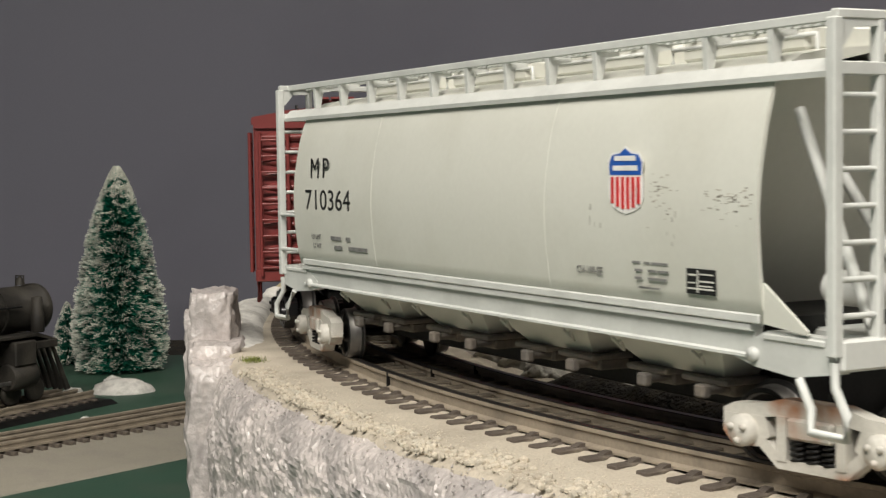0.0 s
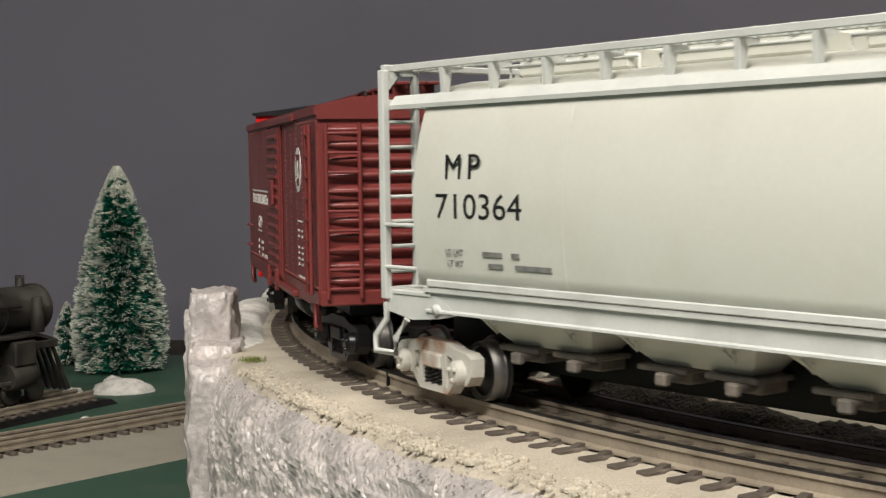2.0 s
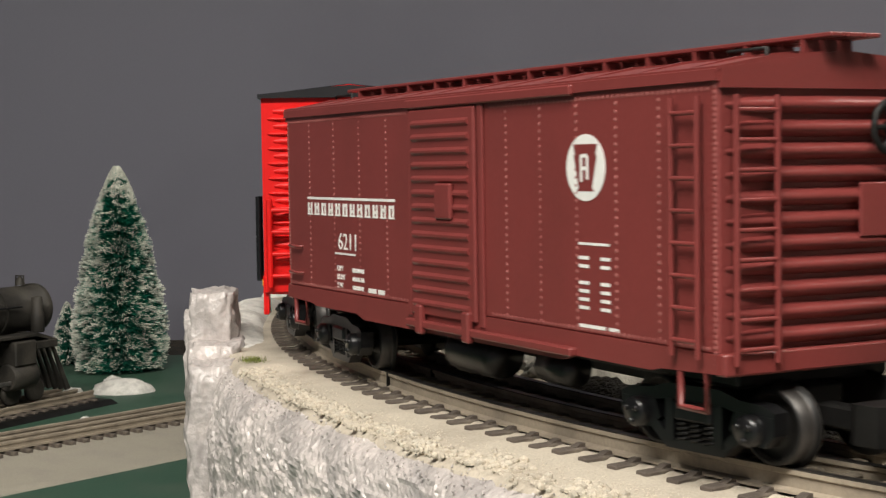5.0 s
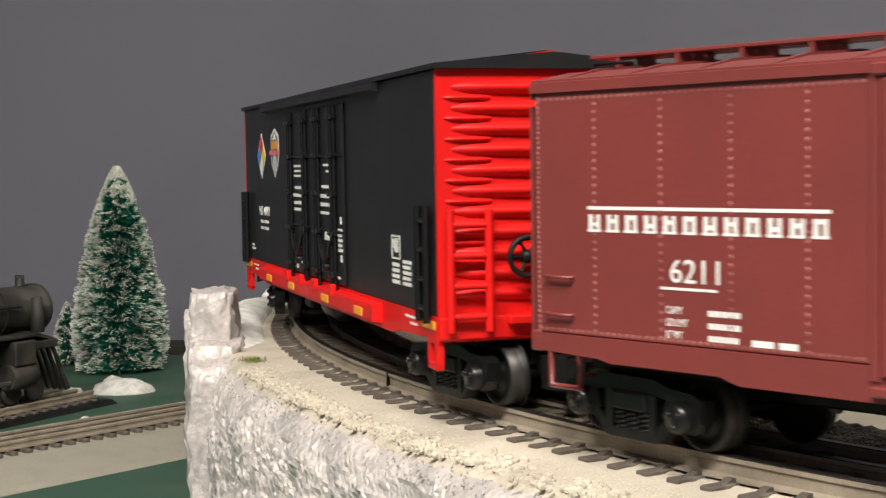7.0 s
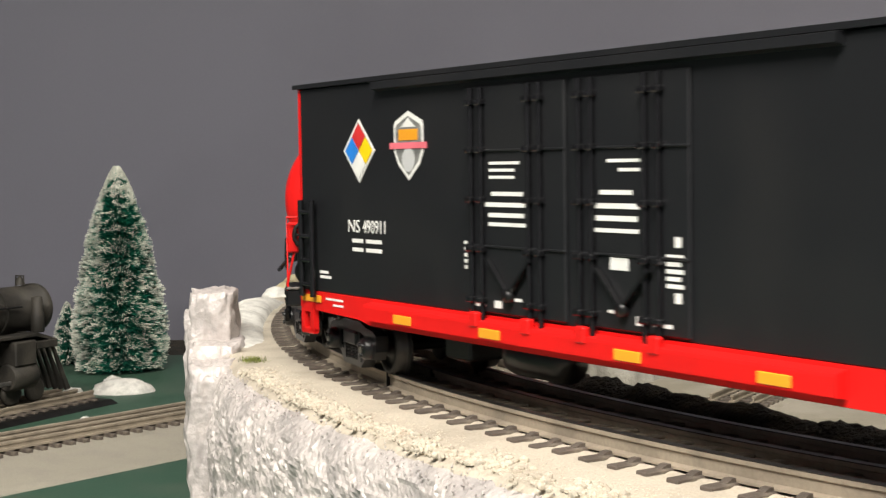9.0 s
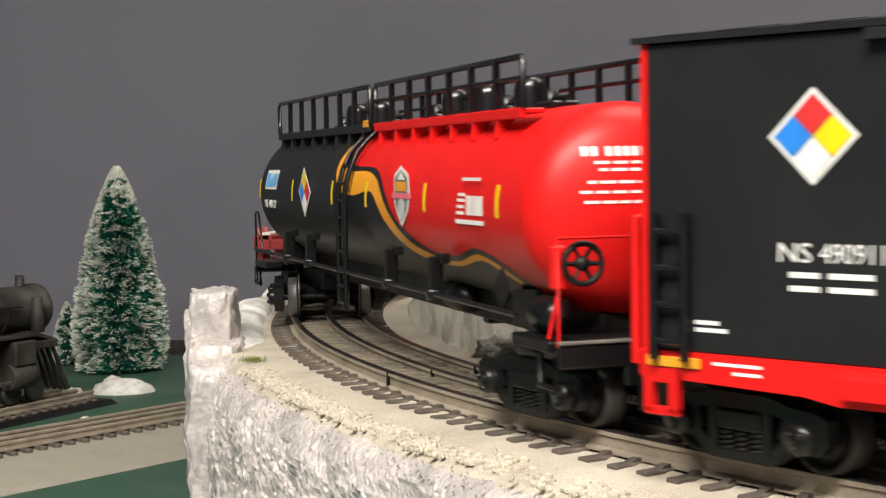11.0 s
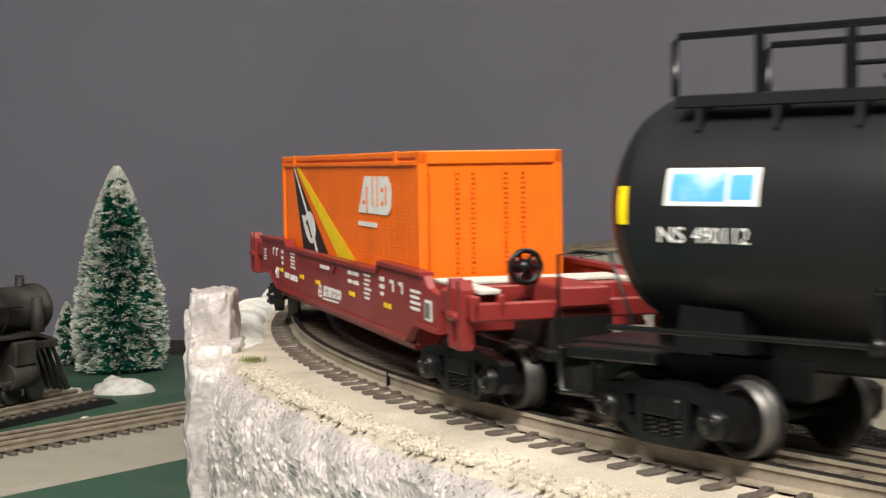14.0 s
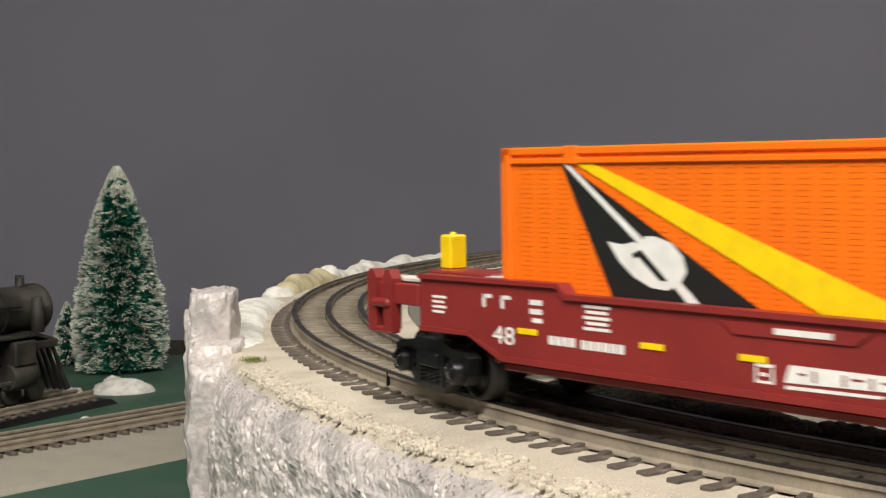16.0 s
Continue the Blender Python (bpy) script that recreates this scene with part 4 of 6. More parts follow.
        for g0, g1 in ((c - 19, c - 3), (c + 3, c + 19)):
            g = Shape().box(g0, g1, -22, 22, 15.8, 17.4, 0.4).box(g0 + 2, g1 - 2, -18, 18, 12.8, 15.9, 0.6)
            g.tube([(g1 - 4, -25, 14.8), (g1 - 4, 25, 14.8)], 1.1, 8).box(g1 - 5.8, g1 - 2.2, -26.5, -24.0, 13.2, 16.4, 0.5)
            part("outlet_gate", g, GATE, car, "dusty dark grey outlet gate")
    # print
    lettering("M", 6.8, -126.3, 63.2, 32.9, INK, car, "black reporting mark", 7.0, slant=0.06)
    lettering("P", 6.8, -116.4, 63.2, 32.9, INK, car, "black reporting mark", 5.2, slant=0.06)
    lettering("710364", 6.8, -130.0, 52.4, 33.3, INK, car, "black car number", 36)
    lettering("LD LMT", 1.7, -126, 42.3, 32.85, GREYINK, car, "small dark capacity print", 7.5)
    lettering("LT WT", 1.7, -125.5, 39.2, 32.45, GREYINK, car, "small dark capacity print", 6.5)
    part("data_print", bars([(-110, 42.4, 8, 1.3), (-98, 42.4, 3, 1.3)], 32.85), GREYINK, car)
    part("data_print", bars([(-108, 39.3, 6, 1.3), (-97, 39.3, 14, 1.3)], 32.45), GREYINK, car)
    lettering("CH-100-EE", 1.9, 36.5, 40.0, 32.6, GREYINK, car, "small dark class print", 11)
    part("data_print", bars([(60, 43.5, 3, 0.6), (64.4, 43.5, 2.4, 0.6), (67.4, 43.5, 6, 0.6), (61, 41.7, 2.6, 0.6), (66, 41.7, 3, 0.6), (69.6, 41.7, 4, 0.6), (61, 39.9, 2.6, 0.6), (66, 39.9, 7, 0.6), (62.5, 37.8, 8, 0.5)], 32.75), GREYINK, car)
    d = part("data_panel", bars([(80.2, 37.9, 10, 5.6)], 32.7, 0.12), INK, car, "black data panel with pale print")
    part("data_panel_print", bars([(84.0, 38.2, 0.4, 5.0), (80.8, 41.9, 2.8, 0.4), (80.8, 40.2, 2.8, 0.3), (84.8, 42.2, 4.6, 0.3), (84.8, 40.6, 5.0, 0.35), (84.8, 39.6, 4.2, 0.3), (80.5, 38.9, 9.4, 0.35)], 32.75, 0.2), HGREY, d)

    # shield logo, drawn as shapes
    sx, sz = 58.6, 63.0
    out = [(sx + 7.0 * a, sz + 8.0 * b) for a, b in ((-0.78, 0.80), (-0.35, 0.84), (0, 1.0), (0.35, 0.84), (0.78, 0.80), (1.0, 0.55), (0.92, 0.25), (1, -0.1), (1.0, -0.5), (0.8, -0.78), (0.4, -0.92), (0, -1.0), (-0.4, -0.92), (-0.8, -0.78), (-1.0, -0.5), (-1, -0.1), (-0.92, 0.25), (-1.0, 0.55))]
    def scaled(pts, k): return [(sx + (a - sx) * k, sz + (b - sz) * k) for a, b in pts]
    sh = part("shield_logo", Shape().plate(out, 33.45, 0.1), WHITE, car, "blue, red and white striped shield emblem")
    ins = scaled(out, 0.92)
    part("shield_top", Shape().plate([ins[17], ins[0], ins[1], ins[2], ins[3], ins[4], ins[5], (sx + 6.1, sz + 1.2), (sx - 6.1, sz + 1.2)], 33.55, 0.1), DECALB, sh)
    part("shield_band", bars([(sx - 4.2, sz + 4.5, 8.4, 1.2), (sx - 4.8, sz + 2.2, 9.6, 1.2)], 33.6, 0.16), WHITE, sh)
    for i in range(6):
        x = sx - 5.7 + i * 2.05
        low = sz - 8.0 * 0.92 * (1 - 0.28 * ((x + 0.5 - sx) / 6.4) ** 2) + 0.5
        part("stripe", Shape().box(x, x + 1.1, -33.75, -33.5, low, sz + 0.7), DECALR, sh)
    st = Shape()
    for x0, n, z0 in ((76, 5, 51), (45, 4, 55)):
        for i in range(n):
            x, z = x0 + RNG.uniform(-2.5, 2.5), z0 + RNG.uniform(-4, 4)
            y = float(np.interp(z, [b for _, b in side], [a for a, _ in side]))
            st.box(x, x + RNG.uniform(0.3, 0.9), -y - 0.05, -y + 0.3, z, z + RNG.uniform(0.8, 2.6))
    part("smudges", st, material("thin_grey_smudge", (0.47, 0.46, 0.41), 0.6, vary=0.2, scale=300, fine=1500, bump=0), car, "faint grey smudges in the paint")
    # scuffs
    sc = Shape()
    for i in range(90):
        x, z = (RNG.gauss(71, 2.5), RNG.gauss(59.5, 3.0)) if i < 35 else (RNG.gauss(95, 4.0), RNG.gauss(58, 1.8))
        w = RNG.uniform(0.2, 1.1)
        x = min(x, 102)
        y = np.interp(z, [b for _, b in side], [a for a, _ in side])
        sc.box(x, x + w, -y - 0.06, -y + 0.1, z, z + RNG.uniform(0.1, 0.4))
    part("scuff_marks", sc, material("scuffed_paint", (0.42, 0.39, 0.33), 0.7, vary=0.3, scale=300, fine=1500, bump=0), car, "scattered brown scuffs in the paint")
    for ob in car.children_recursive:
        ob.location.x *= 1.034
        ob.data.transform(Matrix.Diagonal((1.034, 1, 1, 1)))
    for xt in (-144.7, 109.4):
        truck(car, half, xt, "rusty", "pale grey truck with rust stains", shift, "steel")
    TRAIN.append((car, 3.6266, half, shift))


hopper_car()


# ---------- tuscan red boxcar ----------
def red_boxcar():
    car = thing("boxcar", "dark tuscan red boxcar with closed ribbed door", "railway car")
    X0, X1, W, half = -121.5, 134.5, 33.0, 94.94
    part("body", Shape().box(X0, X1, -W, W, 26, 86, 0.6), PRED, car)
    for k in (-1, 1):
        pts = [(X0, 26.2), (X0, 22), (X0 + 22, 21.2), (X0 + 26, 20.4), (X0 + 60, 20.4), (X0 + 66, 18.8), (X1 - 66, 18.8), (X1 - 60, 20.4), (X1 - 26, 20.4), (X1 - 22, 21.2), (X1, 22), (X1, 26.2)]
        part("side_sill", Shape().prism(pts, k * (W - 2), k * (W + 0.3), "y"), PRED, car)
        part("eave", Shape().prism([(k * (W - 1), 84), (k * (W + 0.9), 84), (k * (W + 0.9), 86.4), (k * (W - 1), 87.2)], X0 - 0.6, X1 + 0.6, "x"), PRED, car)
    part("roof", Shape().prism([(-W - 0.6, 86.2), (-W - 0.6, 87), (-20, 89.4), (0, 91), (20, 89.4), (W + 0.6, 87), (W + 0.6, 86.2)], X0 - 0.8, X1 + 0.8, "x"), PRED, car)
    for i in range(12):
        x = X0 + 10 + (X1 - X0 - 20) * i / 11
        part("roof_rib", Shape().prism([(-W, 87.2), (-20, 90.0), (0, 91.6), (20, 90.0), (W, 87.2), (20, 89.2), (0, 90.8), (-20, 89.2)], x - 0.8, x + 0.8, "x"), PRED, car)
    s = Shape()
    for y in (-5, 0, 5):
        s.box(X0 - 6, X1 + 6, y - 2.1, y + 2.1, 93.4, 94.4, 0.2)
    for i in range(13):
        x = X0 + 4 + (X1 - X0 - 8) * i / 12
        s.box(x - 0.6, x + 0.6, -7, 7, 90.4, 93.5)
    part("roof_walk", s, PRED, car)
    for e, xe in ((-1, X0 + 12), (1, X1 - 12)):
        part("roof_grab", Shape().tube([(xe - 7, -16, 88), (xe - 7, -16, 91.4), (xe + 7, -16, 91.4), (xe + 7, -16, 88)], 0.5, 5), SOOT, car)
    # door with pressed ribs, tracks and guides
    for k in (-1, 1):
        dr = part("door", Shape().box(-18, 24, k * W, k * (W + 1.4), 24, 83, 0.5), PRED, car, "closed ribbed sliding door")
        s = Shape()
        for i in range(14):
            z = 27.5 + i * 3.95
            s.prism([(k * (W + 1.3), z - 1.2), (k * (W + 2.2), z - 0.3), (k * (W + 2.2), z + 0.3), (k * (W + 1.3), z + 1.2)], -15, 21, "x")
        part("door_ribs", s, PRED, dr)
        part("door_post", Shape().box(25, 28, k * W, k * (W + 0.9), 23, 84, 0.3), PRED, car)
        part("door_post", Shape().box(-21, -18.5, k * W, k * (W + 0.9), 23, 84, 0.3), PRED, car)
        part("door_track", Shape().box(-20, 76, k * W, k * (W + 2.4), 20.2, 22.4, 0.4), PRED, car)
        part("door_track", Shape().box(-20, 76, k * W, k * (W + 1.8), 83.4, 86, 0.4), PRED, car)
        for x in (-12, 18):
            part("door_guide", Shape().box(x, x + 4, k * (W + 1), k * (W + 3.0), 18.5, 27, 0.5), PRED, dr)
        part("door_latch", Shape().box(2, 12, k * (W + 1.4), k * (W + 3), 52, 62, 0.5), PRED, dr)
    pts = []
    for x in (-100.5, -79, -58, -37, 40, 58, 76, 94, 112):
        pts += [(x, 27.6 + j * 1.9) for j in range(29)]
    for z in (27.2, 82.4):
        pts += [(X0 + 2 + j * 2.1, z) for j in range(47)] + [(32 + j * 2.1, z) for j in range(48)]
    for x in (X0 + 1.2, X1 - 1.2):
        pts += [(x, 24 + j * 1.2) for j in range(51)]
    # rivet heads in the lighter red, a painted highlight against the body
    tagged(part("rivets", rivets(pts, W, 0.6), RIVET_GLINT, car), kind="stuff")
    # ends
    for e, xe in ((-1, X0), (1, X1)):
        part("end_ribs", corrugations(xe, e, -W + 2, W - 2, [29.5 + i * 4.95 for i in range(11)], 2.8, 4.0), PRED, car)
        part("end_beam", Shape().box(xe - e * 2, xe + e * 2.2, -W, W, 21.5, 26.5, 0.5), PRED, car)
        part("end_fascia", Shape().prism([(-W, 82.5), (-W, 86.6), (0, 90.8), (W, 86.6), (W, 82.5)], xe, xe + e * 1.2, "x"), PRED, car)
        part("end_ladder", ladder(-W + 2.5, -W + 13.5, 24, 81, xe + e * 3.2, 9, 0.6, "y"), PRED, car)
        part("end_ladder", ladder(W - 13.5, W - 2.5, 24, 81, xe + e * 3.2, 9, 0.6, "y"), PRED, car)
        xa, xb = (xe - 5, xe - 15) if e > 0 else (xe + 5, xe + 15)
        for k in (-1, 1):
            if e > 0 or k > 0:
                part("side_ladder", ladder(min(xa, xb), max(xa, xb), 25, 81, k * (W + 2.0), 8, 0.6), PRED, car)
            part("step", Shape().tube([(xa, k * (W - 0.5), 22), (xa, k * (W - 0.5), 13.5), (xb, k * (W - 0.5), 13.5), (xb, k * (W - 0.5), 22)], 0.9, 6), PRED, car)
        part("placard", Shape().box(xe + e * 2.2, xe + e * 3, 4, 14, 50, 62, 0.3), PRED, car)
        coupler(car, xe, e)
    for x in (-117, ):
        part("grab_iron", Shape().tube([(x, -W, 40), (x, -W - 1.6, 40), (x + 9, -W - 1.6, 40), (x + 9, -W, 40)], 0.5, 5), PRED, car)
        part("grab_iron", Shape().tube([(x, -W, 31), (x, -W - 1.6, 31), (x + 9, -W - 1.6, 31), (x + 9, -W, 31)], 0.5, 5), PRED, car)
    brake_wheel(car, X1 + 5, 12, 74, 1)
    part("underframe", Shape().box(X0 + 8, X1 - 8, -22, 22, 17, 26.2, 0.8).box(X0 + 4, X1 - 4, -5, 5, 11, 17.2, 0.6), SOOT, car)
    part("air_reservoir", Shape().lathe([(0.01, -26), (6, -25), (6.6, -22), (6.6, 0), (6, 3), (0.01, 4)], 16, "x", (8, -18, 12.5)), BLACK, car)
    s = Shape().lathe([(0.01, 30), (4.6, 31), (4.6, 46), (0.01, 47)], 14, "x", (8, -20, 13.5))
    part("brake_cylinder", s, BLACK, car)
    # print: railway name as block letters without words, number, data
    s = bars([(-102.7, 56.2, 71.8, 0.8), (-79.5, 38.6, 17.5, 0.6)], W)
    part("name_rule", s, WHITE, car)
    for i in range(12):
        x = -102.6 + i * 6.08
        w = 4.3
        b = Shape().box(x + 0.3, x + 1.6, -W - 0.12, -W + 0.05, 51.0, 55.1)
        b.box(x - 0.1, x + 4.3, -W - 0.14, -W + 0.05, 51.0, 51.6)
        b.box(x + 2.9, x + 4.0, -W - 0.12, -W + 0.05, 51.0, 55.1)
        b.box(x + 1.4, x + 3.1, -W - 0.12, -W + 0.05, 52.2 + 0.9 * (i % 3), 53.2 + 0.9 * (i % 3))
        part("name_letter_block", b, WHITE, car)
    lettering("6211", 5.2, -76.3, 40.3, W, WHITE, car, "white car number", 14.6)
    for j, (wd, nb) in enumerate((("CAPY", 9.5), ("LD LMT", 9.5), ("LT WT", 9))):
        z = 33.3 - j * 2.75
        lettering(wd, 1.7, -77.3, z, W, WHITE, car, "small white capacity print", 4.8 + 1.6 * (j == 1))
        part("data_print", bars([(-64.5 + c * nb / 5, z, nb / 5 - 0.4, 1.3) for c in range(5)], W), WHITE, car)
    part("data_print", bars([(-52, 27.6, 6, 1.4), (-44.5, 27.6, 5, 1.4)], W), WHITE, car)
    # oval emblem with a keystone
    em = part("oval_emblem", Shape().plate([(80.5 + 9.0 * math.cos(a), 66 + 8.0 * math.sin(a)) for a in frange(0, 2 * math.pi, math.pi / 16)[:-1]], W, 0.12), WHITE, car, "white oval emblem with dark keystone")
    part("keystone", Shape().plate([(80.5 + 5.6 * a, 66 + 5.6 * b) for a, b in ((-1, 1), (1, 1), (0.85, 0.6), (0.95, 0.5), (0.55, -0.85), (0.7, -1), (-0.7, -1), (-0.55, -0.85), (-0.95, 0.5), (-0.85, 0.6))], W + 0.1, 0.1), PRED, em)
    part("keystone_letter", bars([(78.2, 62.6, 1.0, 6.6), (81.0, 63.2, 1.0, 5.6), (79.0, 65.4, 2.4, 0.9), (79.0, 68.4, 2.4, 0.9)], W + 0.18, 0.12), WHITE, em)
    rows = [(77, 47.5, 14, 0.6)]
    for z in (44, 42, 38, 36, 34, 32):
        rows += [(77, z, 4.6, 0.8), (87, z, 4.2, 0.8)]
    rows += [(77, 27.6, 12, 0.8), (90.5, 27.6, 4.5, 0.8)]
    part("data_print", bars(rows, W), WHITE, car)
    for ob in car.children_recursive:
        ob.location.x *= 0.935
        ob.data.transform(Matrix.Diagonal((0.935, 1, 1, 1)))
    for xt in (-87.7, 102.1):
        truck(car, half, xt, "black", "black plastic truck", -7.2)
    TRAIN.append((car, 3.2061, half, -7.2))


red_boxcar()


# ---------- black and red boxcar with plug doors ----------
def black_boxcar():
    car = thing("plug_door_boxcar", "satin black boxcar with bright red ends and sill", "railway car")
    X0, X1, W, half = -153.5, 152.0, 33.0, 130.3
    part("body", Shape().box(X0 + 1, X1 - 1, -W, W, 25.6, 93, 0.5), NBLACK, car)
    for k in (-1, 1):
        part("side_sill", Shape().prism([(X0 + 8, 25.8), (X0 + 10, 19.5), (X0 + 40, 18.6), (X0 + 48, 17.2), (X1 - 48, 17.2), (X1 - 40, 18.6), (X1 - 10, 19.5), (X1 - 8, 25.8)], k * (W - 2), k * (W + 0.3), "y"), BRED, car, "bright red side sill")
        part("door_rail", Shape().prism([(k * W, 25.0), (k * (W + 3.4), 24.2), (k * (W + 3.6), 23.4), (k * (W + 3.6), 19.4), (k * W, 18.8)], -104, 93, "x"), BRED, car, "bright red lower door rail")
        part("awning_rail", Shape().prism([(k * W, 93.0), (k * (W + 2.6), 92.6), (k * (W + 2.8), 90.4), (k * W, 89.8)], -99, 92, "x"), NBLACK, car)
        for xa, xb in ((X0, X0 + 9), (X1 - 9, X1)):
            s = Shape().prism([(xa, 25.8), (xb, 25.8), (xb, 12), (xb - 2.4, 12), (xb - 2.4, 18.6), (xa + 2.4, 18.6), (xa + 2.4, 12), (xa, 12)], k * (W - 1.5), k * (W + 0.5), "y")
            s.box(xa, xb, k * (W - 1.5), k * (W + 0.5), 11.2, 13.2, 0.3)
            part("corner_step", s, BRED, car, "bright red corner step")
    part("roof", Shape().prism([(-W - 1.2, 93), (-W - 1.2, 94.4), (0, 97.6), (W + 1.2, 94.4), (W + 1.2, 93)], X0 - 2.4, X1 + 2.4, "x"), NBLACK, car)
    for i in range(15):
        x = X0 + 9 + (X1 - X0 - 18) * i / 14
        part("roof_panel", Shape().prism([(-W + 1, 94.7), (0, 98.3), (W - 1, 94.7), (0, 97.2)], x - 7.0, x + 7.0, "x"), GLOSS, car)
    for e, xe in ((-1, X0), (1, X1)):
        part("end_wall", Shape().prism([(-W, 19), (-W, 93.4), (0, 98.0), (W, 93.4), (W, 19)], xe - e * 1.0, xe + e * 0.6, "x"), BRED, car, "bright red ribbed end")
        part("end_ribs", corrugations(xe + e * 0.5, e, -W + 4, W - 4, [32 + i * 5.6 for i in range(11)], 2.3, 4.2), BRED, car)
        part("end_ribs", corrugations(xe + e * 0.5, e, -W + 2, -W + 16, [34.8 + i * 5.6 for i in range(10)], 1.4, 1.9), BRED, car)
        part("end_ladder", ladder(-W + 2.5, -W + 13.5, 22, 55, xe + e * 4.0, 4, 1.0, "y"), BRED, car)
        part("end_ladder", ladder(W - 17, W - 5, 22, 55, xe + e * 4.0, 4, 1.0, "y"), BRED, car)
        part("end_sill", Shape().box(xe - e * 2, xe + e * 1.8, -W, W, 19.5, 25.8, 0.5).box(xe, xe + e * 5, -14, 14, 23.5, 26.0, 0.4), BRED, car)
        for k in (-1, 1):
            a, b = (xe + 4, xe + 12) if e < 0 else (xe - 12, xe - 4)
            part("side_ladder", ladder(a, b, 24, 56, k * (W + 2.0), 4, 0.9), GLOSS, car, "black side ladder")
        coupler(car, xe, e, reach=15 if e > 0 else 11)
    brake_wheel(car, X1 + 6, -9, 42, 1, SOOT, 5.3)
    # plug doors
    for k in (-1, 1):
        for x0, x1 in ((-48, -1.5), (1.5, 46)):
            dr = part("plug_door", Shape().box(x0, x1, k * W, k * (W + 1.0), 26.5, 88.4, 0.5), NBLACK, car, "black plug door with locking bars")
            for z in (44.5, 70.5):
                part("door_seam", Shape().box(x0, x1, k * (W + 0.9), k * (W + 1.6), z, z + 0.7, 0.2), NBLACK, dr)
            for x in (x0 + 4, x0 + 9, x1 - 15, x1 - 10):
                part("locking_bar", Shape().tube([(x, k * (W + 1.7), 24.5), (x, k * (W + 1.7), 88)], 0.75, 6), GLOSS, dr)
                for z in (30, 44, 57.5, 71, 84):
                    part("bar_bracket", Shape().box(x - 1.5, x + 1.5, k * (W + 0.9), k * (W + 3.2), z - 0.8, z + 0.8, 0.3), GLOSS, dr)
            c = (x0 + x1) / 2 - 1
            for a, mt in ((-1, GLOSS), (1, GLOSS)):
                part("lever", Shape().prism([(c + a * 10 - 0.5, 41.5), (c + a * 10 + 0.5, 41.5), (c + 0.5, 32), (c - 0.5, 32)], k * (W + 1.4), k * (W + 3.0), "y"), mt, dr)
            part("lever_hub", Shape().lathe([(1.8, k * (W + 1)), (1.8, k * (W + 3.2)), (0.01, k * (W + 3.4))], 10, "y", (c, 0, 32)), BLACK, dr)
    for x in (-43, -18, 6, 34):
        part("door_roller", Shape().box(x, x + 4, -W - 4.2, -W - 2, 22.6, 26.8, 0.4), BRED, car)
    # print
    Y = W
    diamond(car, -111.5, 71.9, 20.5, 20, Y, (DECALR, SIGNB, YELLOW, WHITE))
    badge(car, -80.7, 72.9, 21.5, 20.6, Y)
    lettering("NS", 4.0, -119.9, 46.2, Y, WHITE, car, "white reporting marks", 7.5)
    lettering("490911", 4.0, -110.0, 46.2, Y, WHITE, car, "white car number", 14.3)
    part("data_print", bars([(-117, 43.0, 7, 1.2), (-108, 43.0, 10, 1.2), (-117, 40.2, 7, 1.2), (-108, 40.2, 10, 1.2), (-140, 32.0, 6, 0.9), (-140, 30.4, 8, 0.9)], Y), WHITE, car)
    Z = Y + 1.05
    part("door_print", bars([(-36, 67.0, 14.4, 0.8), (-36, 65.1, 12, 0.8), (-36, 63.2, 12, 0.8), (-35, 58.6, 15, 1.1), (-38, 55.6, 19, 1.2), (-36.5, 52.8, 17, 1.2), (-36.5, 50.4, 17.5, 1.0),
                             (-39.5, 36, 0.5, 8), (-29, 30.6, 8, 0.8), (-44.5, 28.2, 6, 0.8), (-34, 28.2, 3.5, 2.0)], Z), WHITE, car)
    part("door_print", bars([(16, 67.2, 12.5, 0.8), (20.5, 65.0, 8, 0.8), (13, 59.4, 12.5, 1.1), (10.5, 56.0, 17.5, 1.3), (11.5, 53.0, 16, 1.3), (11, 50.2, 17, 1.0),
                             (16, 30.6, 7.5, 0.8), (26.8, 28.4, 3.4, 2.2), (33.4, 28.6, 6.5, 0.9)], Z), WHITE, car)
    part("door_print", bars([(17.0, 41.2, 7, 3.0)], Z), WHITE, car)
    part("door_print", bars([(-50.5, 38 + i * 1.7, 3, 1.0) for i in range(5)], Y) , WHITE, car)
    part("door_print", bars([(38, 38 + i * 1.7, 6 - i % 2, 1.0) for i in range(5)] + [(41, 47.5, 2.2, 2.4), (41, 34.6, 2.2, 2.4)], Z), WHITE, car)
    fr = part("data_frame", bars([(104.5, 46.0, 9.4, 0.5), (104.5, 39.4, 9.4, 0.5), (104.5, 39.4, 0.6, 7), (113.3, 39.4, 0.6, 7), (106.2, 42.6, 1.0, 2.6), (108.0, 41.4, 1.2, 4.2), (110.2, 41.4, 1.2, 4.2)], Y), WHITE, car)
    part("data_print", bars([(105, 37.2 - i * 1.7, 8, 1.1) for i in range(4)] + [(117, 38.6 - i * 1.6, 9 - i % 2, 1.0) for i in range(5)], Y), WHITE, car)
    for x in (-80, -33, 26.5, 75.5):
        part("reflector", Shape().box(x - 5, x + 5, -Y - 4.0, -Y - 3.4, 19.9, 22.6, 0.2), GOLD, car, "amber reflector strip")
    for x in (X0 + 1.0, X1 - 15):
        part("reflector", Shape().box(x, x + 14, -Y - 0.9, -Y - 0.4, 22.2, 24.6, 0.2), GOLD, car, "amber reflector strip")
